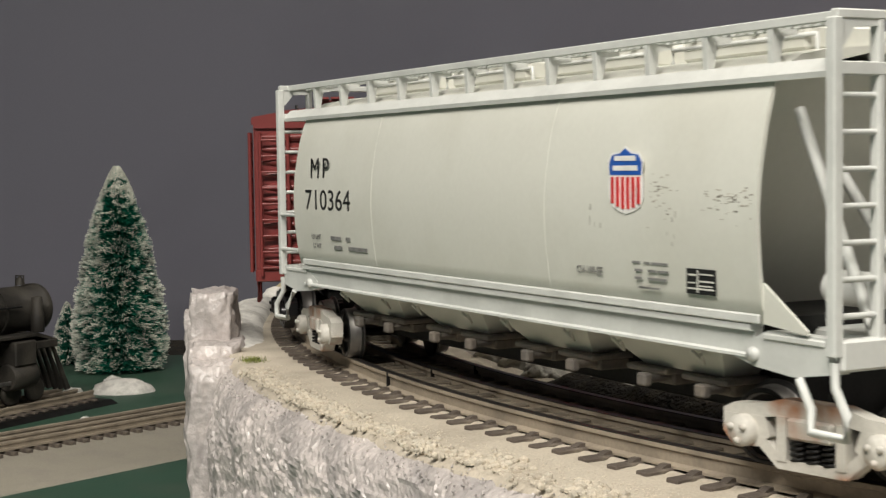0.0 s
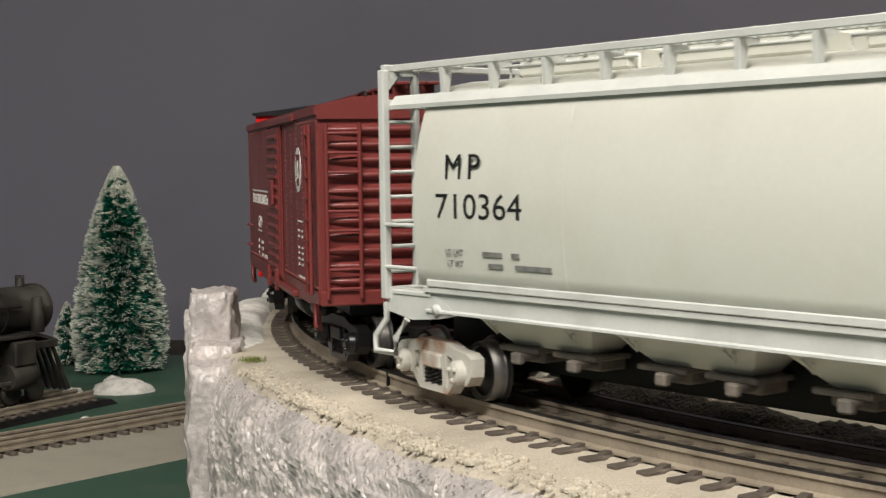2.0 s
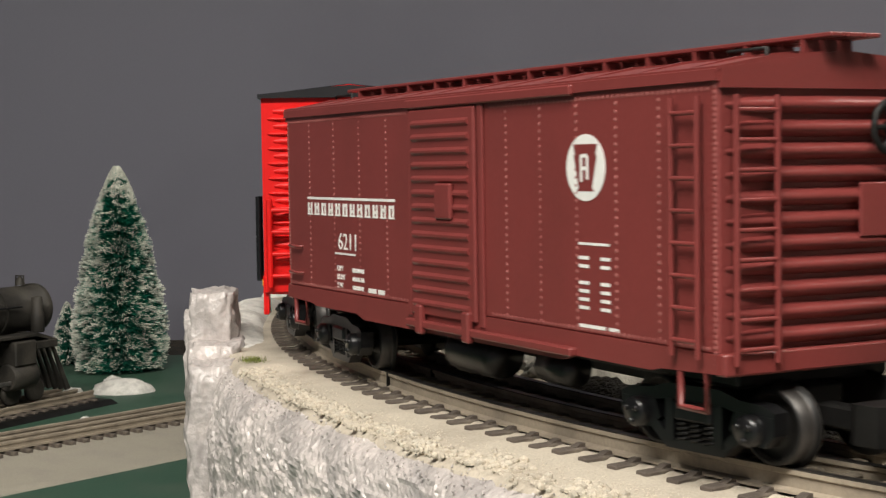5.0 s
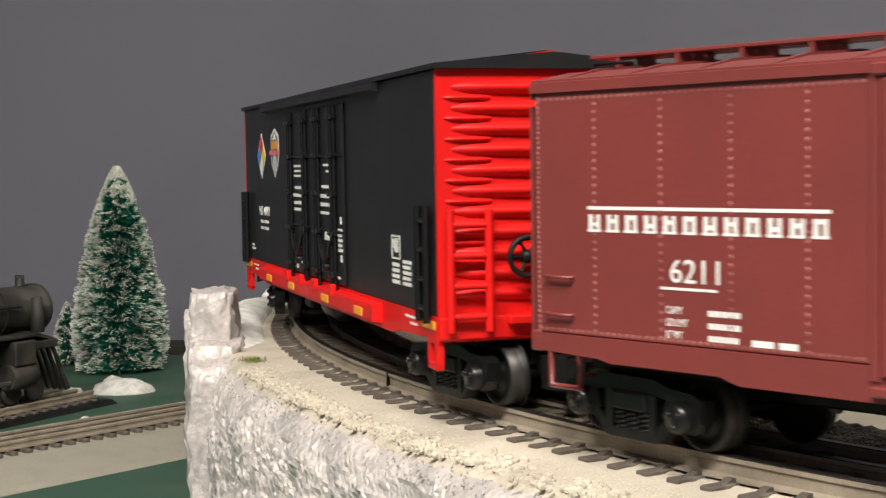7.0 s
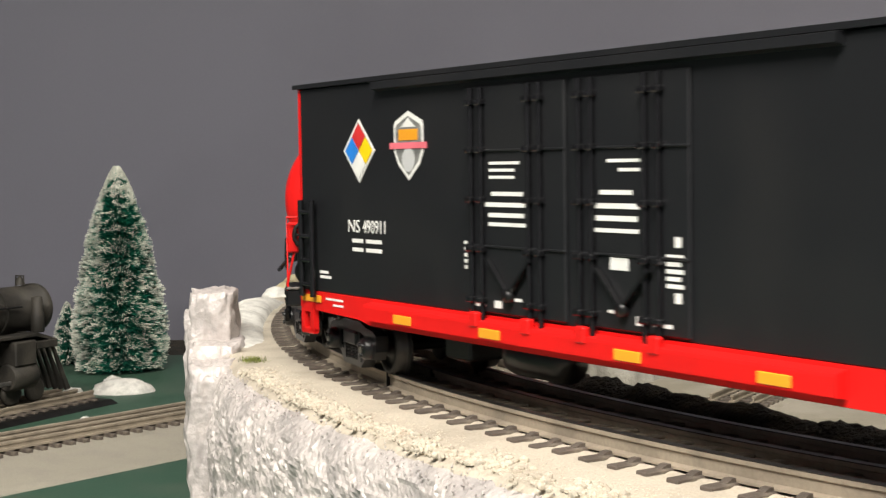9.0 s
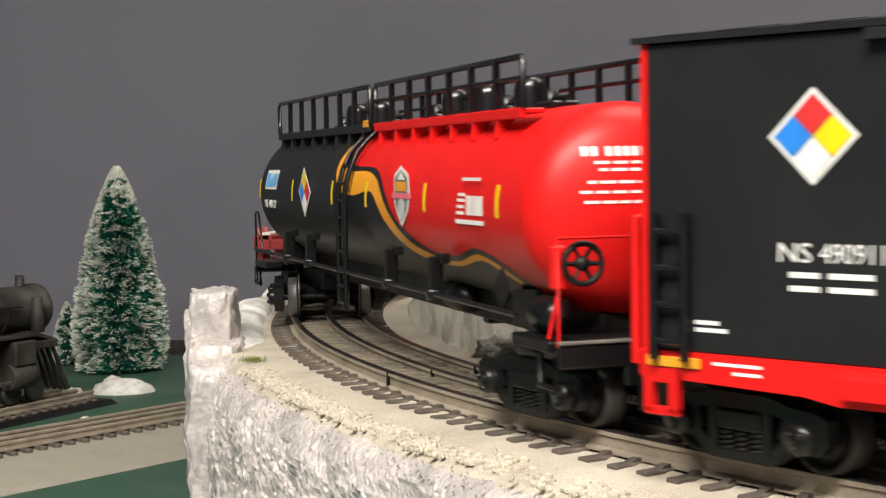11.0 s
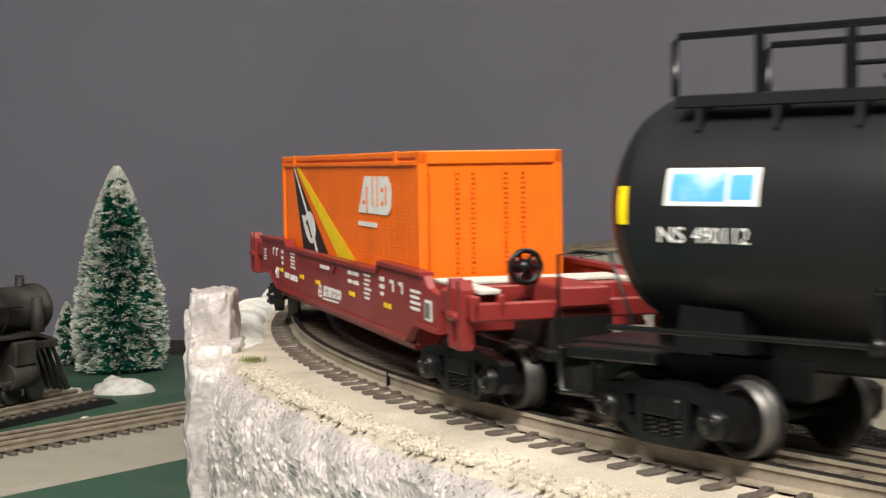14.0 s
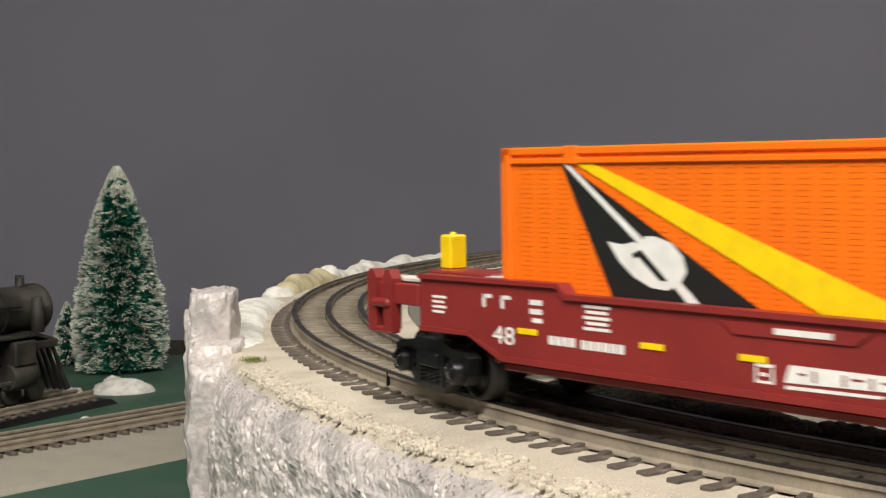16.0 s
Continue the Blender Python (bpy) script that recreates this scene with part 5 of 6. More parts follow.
        part("data_print", bars([(x + (17 if x < 0 else -17), 23.4, 12, 0.7), (x + (22 if x < 0 else -12), 21.6, 7, 0.7)], Y + 0.3), WHITE, car)
    part("underframe", Shape().box(X0 + 10, X1 - 10, -20, 20, 15.5, 25.8, 0.8).box(X0 + 4, X1 - 4, -6, 6, 11, 16, 0.6), SOOT, car)
    part("brake_cylinder", Shape().lathe([(0.01, -30), (6, -29), (6.4, -26), (6.4, -4), (0.01, -2)], 16, "x", (-20, -16, 13)).box(-80, -66, -22, -8, 9, 16, 0.8), BLACK, car)
    for xt in (-130.2, 126.8):
        truck(car, half, xt, "black", "black plastic truck", 1.7)
    TRAIN.append((car, 2.7802, half, 1.7))


black_boxcar()


# ---------- tank car, black to bright red with an amber wave ----------
TANK_R, TANK_Z = 28.0, 55.0
WAVE_OUT = ((4, 74), (-2, 62), (-5, 53), (-9, 33), (-8, 22), (-1, 9), (7, 4), (26, 3), (39, 7), (48, 7), (55, -2), (62, -14), (72, -26), (79, -33), (95, -40), (112, -41), (125, -40), (138, -35), (150, -31), (160, -37), (168, -47))
WAVE_IN = ((9, 74), (4, 62), (-1, 53), (0, 34), (8, 22), (23, 21), (35, 22), (47, 19), (55, 13), (63, 0), (72, -13), (80, -23), (91, -31), (113, -37), (128, -36), (140, -30), (150, -27), (162, -33), (172, -45))
WAVE_RED = ((14, 74), (9, 62), (5, 50), (13, 27), (22, 25), (43, 25), (53, 21), (63, 9), (74, -10), (84, -19), (100, -30), (114, -33), (128, -32), (140, -26), (150, -23), (164, -29), (176, -42), (186, -66))


def along(path, n):
    """n points at even steps of length along a path, rounded at its corners."""
    p = np.array(path, float) * (1, TANK_R * math.pi / 180)
    for _ in range(2):
        p = np.concatenate([[p[0]], np.stack([0.75 * p[:-1] + 0.25 * p[1:], 0.25 * p[:-1] + 0.75 * p[1:]], 1).reshape(-1, 2), [p[-1]]])
    d = np.concatenate([[0], np.cumsum(np.hypot(*np.diff(p, axis=0).T))])
    s = np.linspace(0, d[-1], n)
    return [(float(np.interp(q, d, p[:, 0])), float(np.interp(q, d, p[:, 1])) / TANK_R) for q in s]


def on_tank(x, a, lift, k):
    return (x, k * (TANK_R + lift) * math.cos(a), TANK_Z + (TANK_R + lift) * math.sin(a))


def tank_car():
    car = thing("tank_car", "tank car painted black and bright red with an amber wave", "railway car")
    half, shift = 155.35, -22.4
    red_line = [((xa + xb) / 2, (aa + ab) / 2) for (xa, aa), (xb, ab) in zip(along(WAVE_RED, 90), along(WAVE_IN, 90))]

    def is_red(x, a):
        """Right of or above the edge of the red."""
        inside = False
        poly = red_line + [(188, -1.7), (230, -1.7), (230, 1.7), (14, 1.7)]
        j = len(poly) - 1
        for i in range(len(poly)):
            (xa, aa), (xb, ab) = poly[i], poly[j]
            if (aa > a) != (ab > a) and x < (xb - xa) * (a - aa) / (ab - aa) + xa:
                inside = not inside
            j = i
        return inside
    HEAD = [(191.5, 27.8), (195.5, 26.6), (198.6, 23.6), (200.4, 20.6), (202.4, 15), (204, 8), (204.7, 0.01)]
    n = 120
    prof = [(-160, 0.01), (-159.2, 8), (-157, 15), (-153.5, 21.5), (-149.5, 25.8), (-145.5, 27.7)] + [(x, TANK_R) for x in frange(-145, 190, 1.0)] + HEAD
    v, f, red = [], [], []
    for x, r in prof:
        for i in range(n):
            a = 2 * math.pi * i / n
            v.append((x, r * math.cos(a), TANK_Z + r * math.sin(a)))
    for i in range(len(prof) - 1):
        for j in range(n):
            f.append((i * n + j, i * n + (j + 1) % n, (i + 1) * n + (j + 1) % n, (i + 1) * n + j))
            a = 2 * math.pi * (j + 0.5) / n
            a = math.asin(math.sin(a))
            red.append(is_red((prof[i][0] + prof[i + 1][0]) / 2, a))
    s = Shape().add(v, f, True)
    me = s.mesh("tank")
    me.materials.append(NBLACK)
    me.materials.append(BRED)
    me.polygons.foreach_set("material_index", [int(b) for b in red])
    part("tank", me, None, car, "black and red cylindrical tank")
    for k in (-1, 1):
        for nm, a_path, b_path, mt, lift in (("wave_stripe", WAVE_OUT, WAVE_IN, GOLD, 0.16), ("wave_edge", WAVE_IN, WAVE_RED, NBLACK, 0.14)):
            A, B = along(a_path, 110), along(b_path, 110)
            rows = []
            for (xa, aa), (xb, ab) in zip(A, B):
                rows.append([on_tank(xa + (xb - xa) * u, aa + (ab - aa) * u, lift, k) for u in frange(0, 1, 0.125)])
            part(nm, sheet(rows), mt, car, "amber wave stripe" if mt == GOLD else "black edge of the wave")
    # bands of yellow reflectors, flag, diamond, badge, number
    def patch(nm, x0, x1, z0, z1, mt, label="", lift=0.2, parent=None):
        a0, a1 = math.asin((z0 - TANK_Z) / TANK_R), math.asin(max(-1, min(1, (z1 - TANK_Z) / TANK_R)))
        return part(nm, sheet([[on_tank(x0 + (x1 - x0) * u, a0 + (a1 - a0) * w, lift, -1) for w in frange(0, 1, 0.125)] for u in (0, 1)]), mt, parent or car, label)
    for x in (-145.5, -77.5, -8.5, 40.5, 108.5, 173):
        patch("reflector", x - 1.3, x + 1.3, 52.8, 61.6, YELLOW, "yellow reflector strip")
    fl = patch("panel", -134, -109.5, 57.2, 65.6, WHITE, "pale blue and white panel print", 0.15)
    patch("panel_field", -132.5, -118, 58.2, 64.4, SKYB, "", 0.22, fl)
    patch("panel_field", -117, -111, 58.6, 64.0, SKYB, "", 0.22, fl)
    # prints stand on the curved side: laid at the tank's widest
    diamond(car, -54, 56.8, 21, 20.4, TANK_R + 0.05, (YELLOW, SIGNB, DECALR, WHITE))
    badge(car, 84.5, 57.3, 20.5, 19.4, TANK_R + 0.05)
    lettering("NS", 3.6, -136.0, 48.9, TANK_R, WHITE, car, "white reporting marks", 7)
    lettering("490112", 3.6, -126.5, 48.9, TANK_R, WHITE, car, "white car number", 14.6)
    part("side_logo", bars([(139, 53.0, 6.0, 0.9), (139.6, 54.8, 6.0, 0.9), (140.2, 56.6, 6.0, 0.9), (140.8, 58.2, 6.0, 0.9), (148, 53.0, 5, 5.4), (154, 53.0, 7, 5.4), (138.5, 50.4, 23, 1.2), (145, 62.6, 15, 0.9)], TANK_R), WHITE, car, "white slanted bar emblem print")
    # print on the front head
    hr, hx = [r for _, r in HEAD[::-1]], [x for x, _ in HEAD[::-1]]
    lines = [(-11 + c * 2.3 + (1.4 if c > 1 else 0), -9.3 + c * 2.3 + (1.4 if c > 1 else 0), 68.8, 71.2) for c in range(8)]
    for z, ya, words in ((66.8, -8, 4), (65.0, -7, 4), (61.9, -10, 5), (59.4, -12, 6), (56.9, -11, 6)):
        for y, _z, w, hgt in block_words(ya, z, -2 * ya, 0.75, words, RNG):
            lines.append((y, y + w, z, z + hgt))
    for ya, yb, za, zb in [(p - 4.5, q - 4.5, r, t) for p, q, r, t in lines]:
        rows = []
        for u in frange(0, 1, 0.25):
            y = ya + (yb - ya) * u
            rows.append([(float(np.interp(math.hypot(y, z - TANK_Z), hr, hx)) + 0.25, y, z) for z in (za, (za + zb) / 2, zb)])
        part("head_print", sheet(rows), WHITE, car)
    # frame, end platforms, side rods
    for e in (-1, 1):
        xe = -167 if e < 0 else 212
        s = Shape().box(xe - e * 2, xe, -27, 27, 17, 23, 0.6).box(xe, xe - e * 40, -20, 20, 22.4, 24.0, 0.4).box(xe, xe - e * 60, -9, 9, 12, 22, 0.8)
        s.box(xe - e * 4, xe - e * 30, -28, -20, 20.5, 23.5, 0.5).box(xe - e * 4, xe - e * 30, 20, 28, 20.5, 23.5, 0.5)
        part("end_platform", s, BLACK, car)
        s = Shape()
        for y in (-1, 1):
            s.prism([(xe - e * 30, 23.5), (xe - e * 50, 23.5), (xe - e * 48, 33), (xe - e * 32, 34)], y * 13, y * 20, "y")
        part("saddle", s, BLACK, car)
        if e > 0:
            part("end_rail", Shape().tube([(xe - 1, -26.5, 22), (xe - 1, -26.5, 49), (xe - 1, 26.5, 49), (xe - 1, 26.5, 22)], 0.45, 6), BRED, car, "thin red rail across the end")
            for k in (-1, 1):
                part("step", Shape().tube([(xe - 2, k * 27, 20), (xe - 2, k * 27, 12), (xe - 12, k * 27, 12), (xe - 12, k * 27, 20)], 0.9, 6), BLACK, car)
            part("tread_edge", Shape().box(xe - 0.4, xe + 0.5, -27, 27, 23.0, 23.9, 0.2), GATE, car, "worn grey edge of the end deck")
        for k in (-1, 1):
            if e > 0:
                continue
            part("corner_rail", Shape().tube([(xe - e * 1, k * 26.5, 22), (xe - e * 1, k * 26.5, 45), (xe - e * 8, k * 27.5, 46), (xe - e * 18, k * 28.5, 46), (xe - e * 24, k * 28.0, 30)], 0.5, 6), BLACK, car)
            part("step", Shape().tube([(xe - e * 2, k * 27, 20), (xe - e * 2, k * 27, 12), (xe - e * 12, k * 27, 12), (xe - e * 12, k * 27, 20)], 0.9, 6), BLACK, car)
        coupler(car, xe, e, reach=9)
    part("placard", Shape().plate([(172, 34), (178, 28), (184, 34), (178, 40)], 28.2, 0.8), BLACK, car, "black diamond placard holder")
    part("end_cylinder", Shape().lathe([(0.01, 182), (4.2, 183), (4.8, 185), (4.8, 196), (3.6, 198), (0.01, 199)], 16, "x", (0, -20, 28.4)), BLACK, car, "black brake cylinder on the end deck")
    part("head_bracket", Shape().box(203.2, 206.2, -4, 4, 50, 54, 0.5), BRED, car)
    brake_wheel(car, 209, -19, 42.5, 1, SOOT, 5.0)
    part("brake_stand", Shape().box(205, 207.6, -26.5, -22.5, 36, 47, 0.5).tube([(206, -24, 37), (206, -27, 24)], 0.5, 5), BRED, car)
    for k in (-1, 1):
        part("side_rod", Shape().tube([(-148, k * 30.5, 29.0), (193, k * 30.5, 29.0)], 0.8, 6), BLACK, car)
        for x in (-80, -41, 74, 122):
            s = Shape().box(x - 1.6, x + 1.6, k * 27, k * 31, 27.5, 40, 0.4).box(x - 1.6, x + 5, k * 26, k * 29, 38, 41, 0.5)
            s.lathe([(2.0, k * 29), (2.0, k * 31.8), (0.01, k * 32)], 10, "y", (x, 0, 29))
            part("rod_bracket", s, BLACK, car)
    # ladders bent round the tank
    for k in (-1, 1):
        for x in (10.5, 20.5):
            pts = [(x, k * 30.5, 15.0), (x, k * 30.5, 55)] + [on_tank(x, radians(a), 2.4, k) for a in (10, 22, 34, 46, 56)]
            part("ladder_stile", Shape().tube(pts, 1.0, 6), BLACK, car)
        for i in range(9):
            z = 17.5 + i * 6.2
            y = 30.5 if z < 56 else (TANK_R + 2.4) * math.cos(math.asin(min(0.95, (z - TANK_Z) / (TANK_R + 2.4))))
            part("rung", Shape().tube([(10.5, k * y, z), (20.5, k * y, z)], 0.7, 6), BLACK, car)
    # roof platforms, railings, valves
    for x0, x1, mt, lb in ((-136, 20, NBLACK, "black roof platform"), (27, 173, BRED, "bright red roof platform")):
        for k in (1, -1):
            s = Shape().box(x0, x1, k * 14, k * 20.5, 80.6, 82.0, 0.3).box(x0, x1, k * 19.6, k * 21, 79.2, 82.2, 0.3)
            pl = part("roof_platform", s, mt, car, lb)
        for i in range(int((x1 - x0) / 20) + 1):
            x = x0 + 6 + i * 20
            if x < x1:
                for k in (-1, 1):
                    part("platform_bracket", Shape().prism([(k * 20.5, 80.8), (k * 14, 80.8), (k * 20, 74.2), (k * 21.5, 74.2)], x, x + 1.4, "x"), mt, pl)
        n = 7
        for k in (-1, 1):
            y = k * 20.2
            rl = part("railing", Shape().tube([(x0, y, 82), (x0, y, 94.4), (x0 + 1.2, y, 95.6), (x1 - 1.2, y, 95.6), (x1, y, 94.4), (x1, y, 82)], 0.95, 6), GLOSS, car, "black pipe railing")
            if mt == BRED or k > 0:
                part("mid_rail", Shape().tube([(x0 + 24 if k > 0 else x0, y, 90), (x1, y, 90)], 0.7, 6), BLACK, rl)
            for i in range(1, n):
                x = x0 + (x1 - x0) * i / n
                part("railing_post", Shape().box(x - 0.9, x + 0.9, y - 0.9, y + 0.9, 81.8, 95.4, 0.2), BLACK, rl)
    part("platform_tip", Shape().box(13, 20, -21.2, -20.9, 81.0, 83.6, 0.1), GOLD, car)
    for x in (-62, -25, 66, 98, 134):
        s = Shape().lathe([(4.8, 80), (4.8, 89), (4.2, 91.4), (2.4, 92.6), (0.01, 92.8)], 18, "z", (x, -3, 0))
        s.lathe([(5.6, 81.5), (5.6, 83), (4.8, 83)], 18, "z", (x, -3, 0))
        part("valve_dome", s, GLOSS, car, "black glossy valve dome")
    for x in (-84, -44, -8, 46, 82, 116, 152):
        part("valve", Shape().box(x - 7, x + 7, -6, 2, 82, 84.6, 0.6).lathe([(2.2, 84), (2.2, 88), (0.01, 88.4)], 10, "z", (x - 4, -2, 0)).tube([(x - 9, -2, 85.4), (x + 8, -2, 85.4)], 0.8, 6), BLACK, car)
    part("bottom_outlet", Shape().lathe([(4, 17), (4, 21), (2.5, 24), (2.5, 30)], 14, "z", (-30, 0, 0)), BLACK, car)
    part("centre_sill", Shape().box(-150, 195, -8, 8, 19, 29, 0.8), SOOT, car)
    part("bottom_valve", Shape().box(98, 104, -6, 6, 17, 30, 0.6), BLACK, car)
    part("brake_cylinder", Shape().lathe([(0.01, 70), (4.5, 71), (4.5, 90), (0.01, 91)], 14, "x", (10, -10, 25)), BLACK, car)
    for xt, wheels in ((-132.5, "steel"), (177.6, "dark")):
        truck(car, half, xt, "black", "black plastic truck", shift, wheels)
    TRAIN.append((car, 2.2802, half, shift))


tank_car()


# ---------- well car with a container ----------
def well_car():
    car = thing("well_car", "oxide red well car with white print, carrying a container", "railway car")
    half, W = 143.74, 31.0
    for k in (-1, 1):
        prof = [(-145, 35.0), (-83, 35.6), (-80, 32.8), (76, 32.8), (79, 35.8), (132, 35.2), (136, 32), (147, 30.8), (147, 20.4), (122, 20.8), (112, 15.0), (-107, 15.0), (-121, 20.8), (-145, 20.4)]
        sd = part("side_wall", Shape().prism(prof, k * (W - 2.4), k * W, "y"), WRED, car, "oxide red side wall of the well")
        part("top_flange", Shape().prism([(-145, 36.0), (-84, 36.4), (-81, 33.8), (76.5, 33.8), (79.5, 36.8), (131, 36.2), (131, 35.0), (80, 35.4), (77, 32.4), (-81.5, 32.4), (-84.5, 35.2), (-145, 34.8)], k * (W - 3.4), k * (W + 1.0), "y"), WRED, sd)
        part("lower_flange", Shape().prism([(-145, 21.2), (-123, 21.2), (-108, 15.8), (111, 15.8), (122, 21.6), (147, 21.2), (147, 19.8), (122.5, 20.0), (112, 14.2), (-107.5, 14.2), (-122, 20.0), (-145, 19.8)], k * (W - 2), k * (W + 0.7), "y"), WRED, sd)
        for x in (-60, -20, 20, 60):
            part("side_post", Shape().box(x - 1, x + 1, k * (W - 3.6), k * (W - 2.3), 15.2, 32.6, 0.3), WRED, sd)
        part("step_pocket", Shape().prism([(-28, 31.0), (14, 31.0), (10, 28.2), (-24, 28.2)], k * (W - 0.2), k * (W + 0.5), "y"), WRED, sd)
    part("well_floor", Shape().box(-110, 112, -28.6, 28.6, 11.4, 13.6, 0.4), WRED, car)
    for x in (-114.4, 114.2):
        part("bulkhead", Shape().box(x, x + 2, -28.6, 28.6, 13.0, 33, 0.4), WRED, car)
    for e, xa, xb in ((-1, -146, -168), (1, 148, 178)):
        off = 8 if e > 0 else 0
        s = Shape().box(xb - e * 3, xb, -31, 31, 26, 31, 0.5).box(xa - e * 4, xa, -29, 29, 20, 33, 0.5)
        s.box(xa, xb, -31, -28.4, 26.5, 32.8, 0.4).box(xa, xb, 28.4, 31, 26.5, 32.8, 0.4)
        part("end_frame", s, WRED, car)
        part("draft_sill", Shape().box(xa - e * 32, xb, -9, 9, 16, 29, 0.6), SOOT, car, "black draft sill")
        for k in (-1, 1):
            for p in (xb - e * (8 + off), xb - e * off):
                part("end_post", Shape().prism([(p - 2, 19), (p + 2, 19), (p + 2.4, 34), (p + 1, 36.6), (p - 1, 36.6), (p - 2.4, 34)], k * 28.5, k * 32.2, "y"), WRED, car)
            part("step", Shape().box(xb - e * (10 + off), xb + e * (2 - off), k * 28.6, k * 32.2, 17.8, 19.6, 0.4), WRED, car)
            part("step_bar", Shape().box(xb - e * (9.5 + off), xb - e * (0.5 + off), k * 29, k * 33.4, 25.5, 28.0, 0.8), WRED, car)
            part("walkway", Shape().box(xa - e * 2, xb - e * 1, k * 22.5, k * 28.3, 33.0, 34.4, 0.3), GREYPLATE, car, "pale gritty walkway plank")
            part("walkway_beam", Shape().box(xa - e * 2, xb, k * 21.5, k * 23.5, 27, 33, 0.4), WRED, car)
        part("cross_walkway", Shape().box(xa - e * 20, xa - e * 5, -27, 27, 33.0, 34.2, 0.3), GREYPLATE, car, "pale gritty cross walkway")
        part("drawbar_box", Shape().box(xa - e * 4, xb + e * (2 if e > 0 else 6), -7, 7, 29, 34.6, 0.6), WRED, car)
        coupler(car, xb, e, reach=7 if e > 0 else 13)
        part("draft_beam", Shape().box(xa, xb + e * 3, -11, 11, 15, 18, 0.5), SOOT, car)
    brake_wheel(car, 161, -10, 39, 1, BLACK, 4.4)
    part("brake_stand", Shape().box(157, 160, -14, -6, 34, 41, 0.5), WRED, car)
    Y = W
    lettering("48", 4.8, -111.8, 18.9, Y, WHITE, car, "white number on the side", 9.2)
    part("data_print", bars([(-88.5 + c * 2.7, 20.4, 2.2, 2.3) for c in range(4)] + [(-76 + c * 2.7, 20.2, 2.2, 2.3) for c in range(6)], Y), WHITE, car)
    part("data_print", bars([(-139, 29.6 - i * 1.4, 6.5 - (i % 2), 0.7) for i in range(4)], Y), WHITE, car)
    part("data_print", bars([(-116, 28.4, 1.2, 3.6), (-116, 31.0, 4, 1.0), (-108, 28.4, 1.2, 3.6), (-108, 31.0, 4, 1.0), (-96, 30.2, 5, 1.4), (-96, 27.8, 5, 1.4), (-95, 25.6, 4, 1.2)], Y), WHITE, car)
    part("data_print", bars([(-75 + i % 2, 30.8 - i * 1.4, 10 - 2 * (i % 2), 0.8) for i in range(5)], Y), WHITE, car)
    part("data_print", bars([(-12, 29.0, 16, 1.4)], Y + 0.5), WHITE, car)
    part("data_print", bars([(33, 29.6, 6, 1.3), (41, 29.6, 8, 1.3), (33, 26.6, 6, 1.3), (41, 26.6, 8, 1.3)], Y), WHITE, car)
    part("data_print", bars([(57 + i % 2, 30.4 - i * 1.5, 9 - i % 3, 0.8) for i in range(6)], Y), WHITE, car)
    part("data_print", bars([(79, 30.4, 6, 1.4), (79, 28.0, 6, 1.4), (80, 25.8, 4, 1.2), (92, 30.4, 5, 1.2), (95.6, 28.0, 1.4, 3.0), (103, 30.4, 5, 1.2), (106.6, 28.0, 1.4, 3.0)], Y), WHITE, car)
    part("data_print", bars([(117, 29.6 - i * 1.7, 11 - i % 2, 0.9) for i in range(4)], Y), WHITE, car)
    dp = part("data_panel", bars([(133, 22.6, 7, 6)], Y, 0.2), WHITE, car, "pale framed data panel")
    part("data_panel_field", bars([(133.8, 23.4, 5.4, 4.4)], Y + 0.1, 0.2), GREYINK, dp)
    lg = part("side_logo", Shape().prism([(-9.4, 18.6), (-8.0, 22.6), (21.5, 22.6), (20.5, 19.4)], -Y - 0.12, -Y + 0.05, "y"), WHITE, car, "white slanted bar emblem")
    part("logo_gap", bars([(-1.5, 19.4, 0.8, 2.4), (6.4, 19.4, 0.8, 2.4), (13.6, 19.4, 0.8, 2.4), (-5.6, 20.6, 2.2, 0.5), (8.6, 20.8, 3.4, 0.5), (16.4, 20.8, 3, 0.5)], Y + 0.1, 0.1), WRED, lg)
    part("side_logo", Shape().prism([(-9.4, 17.2), (-9.0, 18.0), (18, 18.4), (16, 17.7)], -Y - 0.12, -Y + 0.05, "y"), WHITE, car)
    part("data_print", bars([(-18, 21.4, 5.5, 0.8), (-17, 17.8, 4, 0.6), (-18, 17.8, 0.6, 3.4), (-13.2, 17.8, 0.6, 3.4), (-16.4, 19.4, 2, 0.8)], Y), WHITE, car)
    for x in (-97, -50.5, -18.5, 39, 89):
        part("reflector", Shape().box(x - 4, x + 4, -Y - 0.3, -Y + 0.05, 22.3, 23.8), YELLOW, car, "yellow reflector strip")
    part("yellow_block", Shape().box(-175.2, -169.6, -1, 5.5, 34.5, 45.2, 0.5).lathe([(0.9, 45), (0.9, 45.9), (0.01, 46.1)], 8, "z", (-172.4, 2.2, 0)), YELLOW, car, "small yellow end-of-train marker block")
    part("end_wheel", Shape().lathe([(5.5, 37.5), (6.0, 38.2), (5.5, 39), (0.01, 39.2)], 16, "z", (-140, 10, 0)).box(-141, -139, 9, 11, 34, 38, 0.3), WRED, car)
    for x in (-170, 116):
        part("underframe", Shape().box(x, x + 54, -12, 12, 13.5, 17, 0.5), SOOT, car)
    for ob in car.children_recursive:
        ob.location.x *= 0.982
        ob.data.transform(Matrix.Diagonal((0.982, 1, 1, 1)))
    for xt in (-141.5, 138.5):
        truck(car, half, xt, "black", "black plastic truck", 1.9)
    TRAIN.append((car, 1.7491, half, 1.9))

    # the container rides in the well as a thing of its own
    box = thing("shipping_container", "orange ribbed shipping container standing in the well car", "shipping container")
    C0, C1, V, N, Z0, Z1 = -110.5, 111.6, 27.0, 19.0, 13.65, 71.4
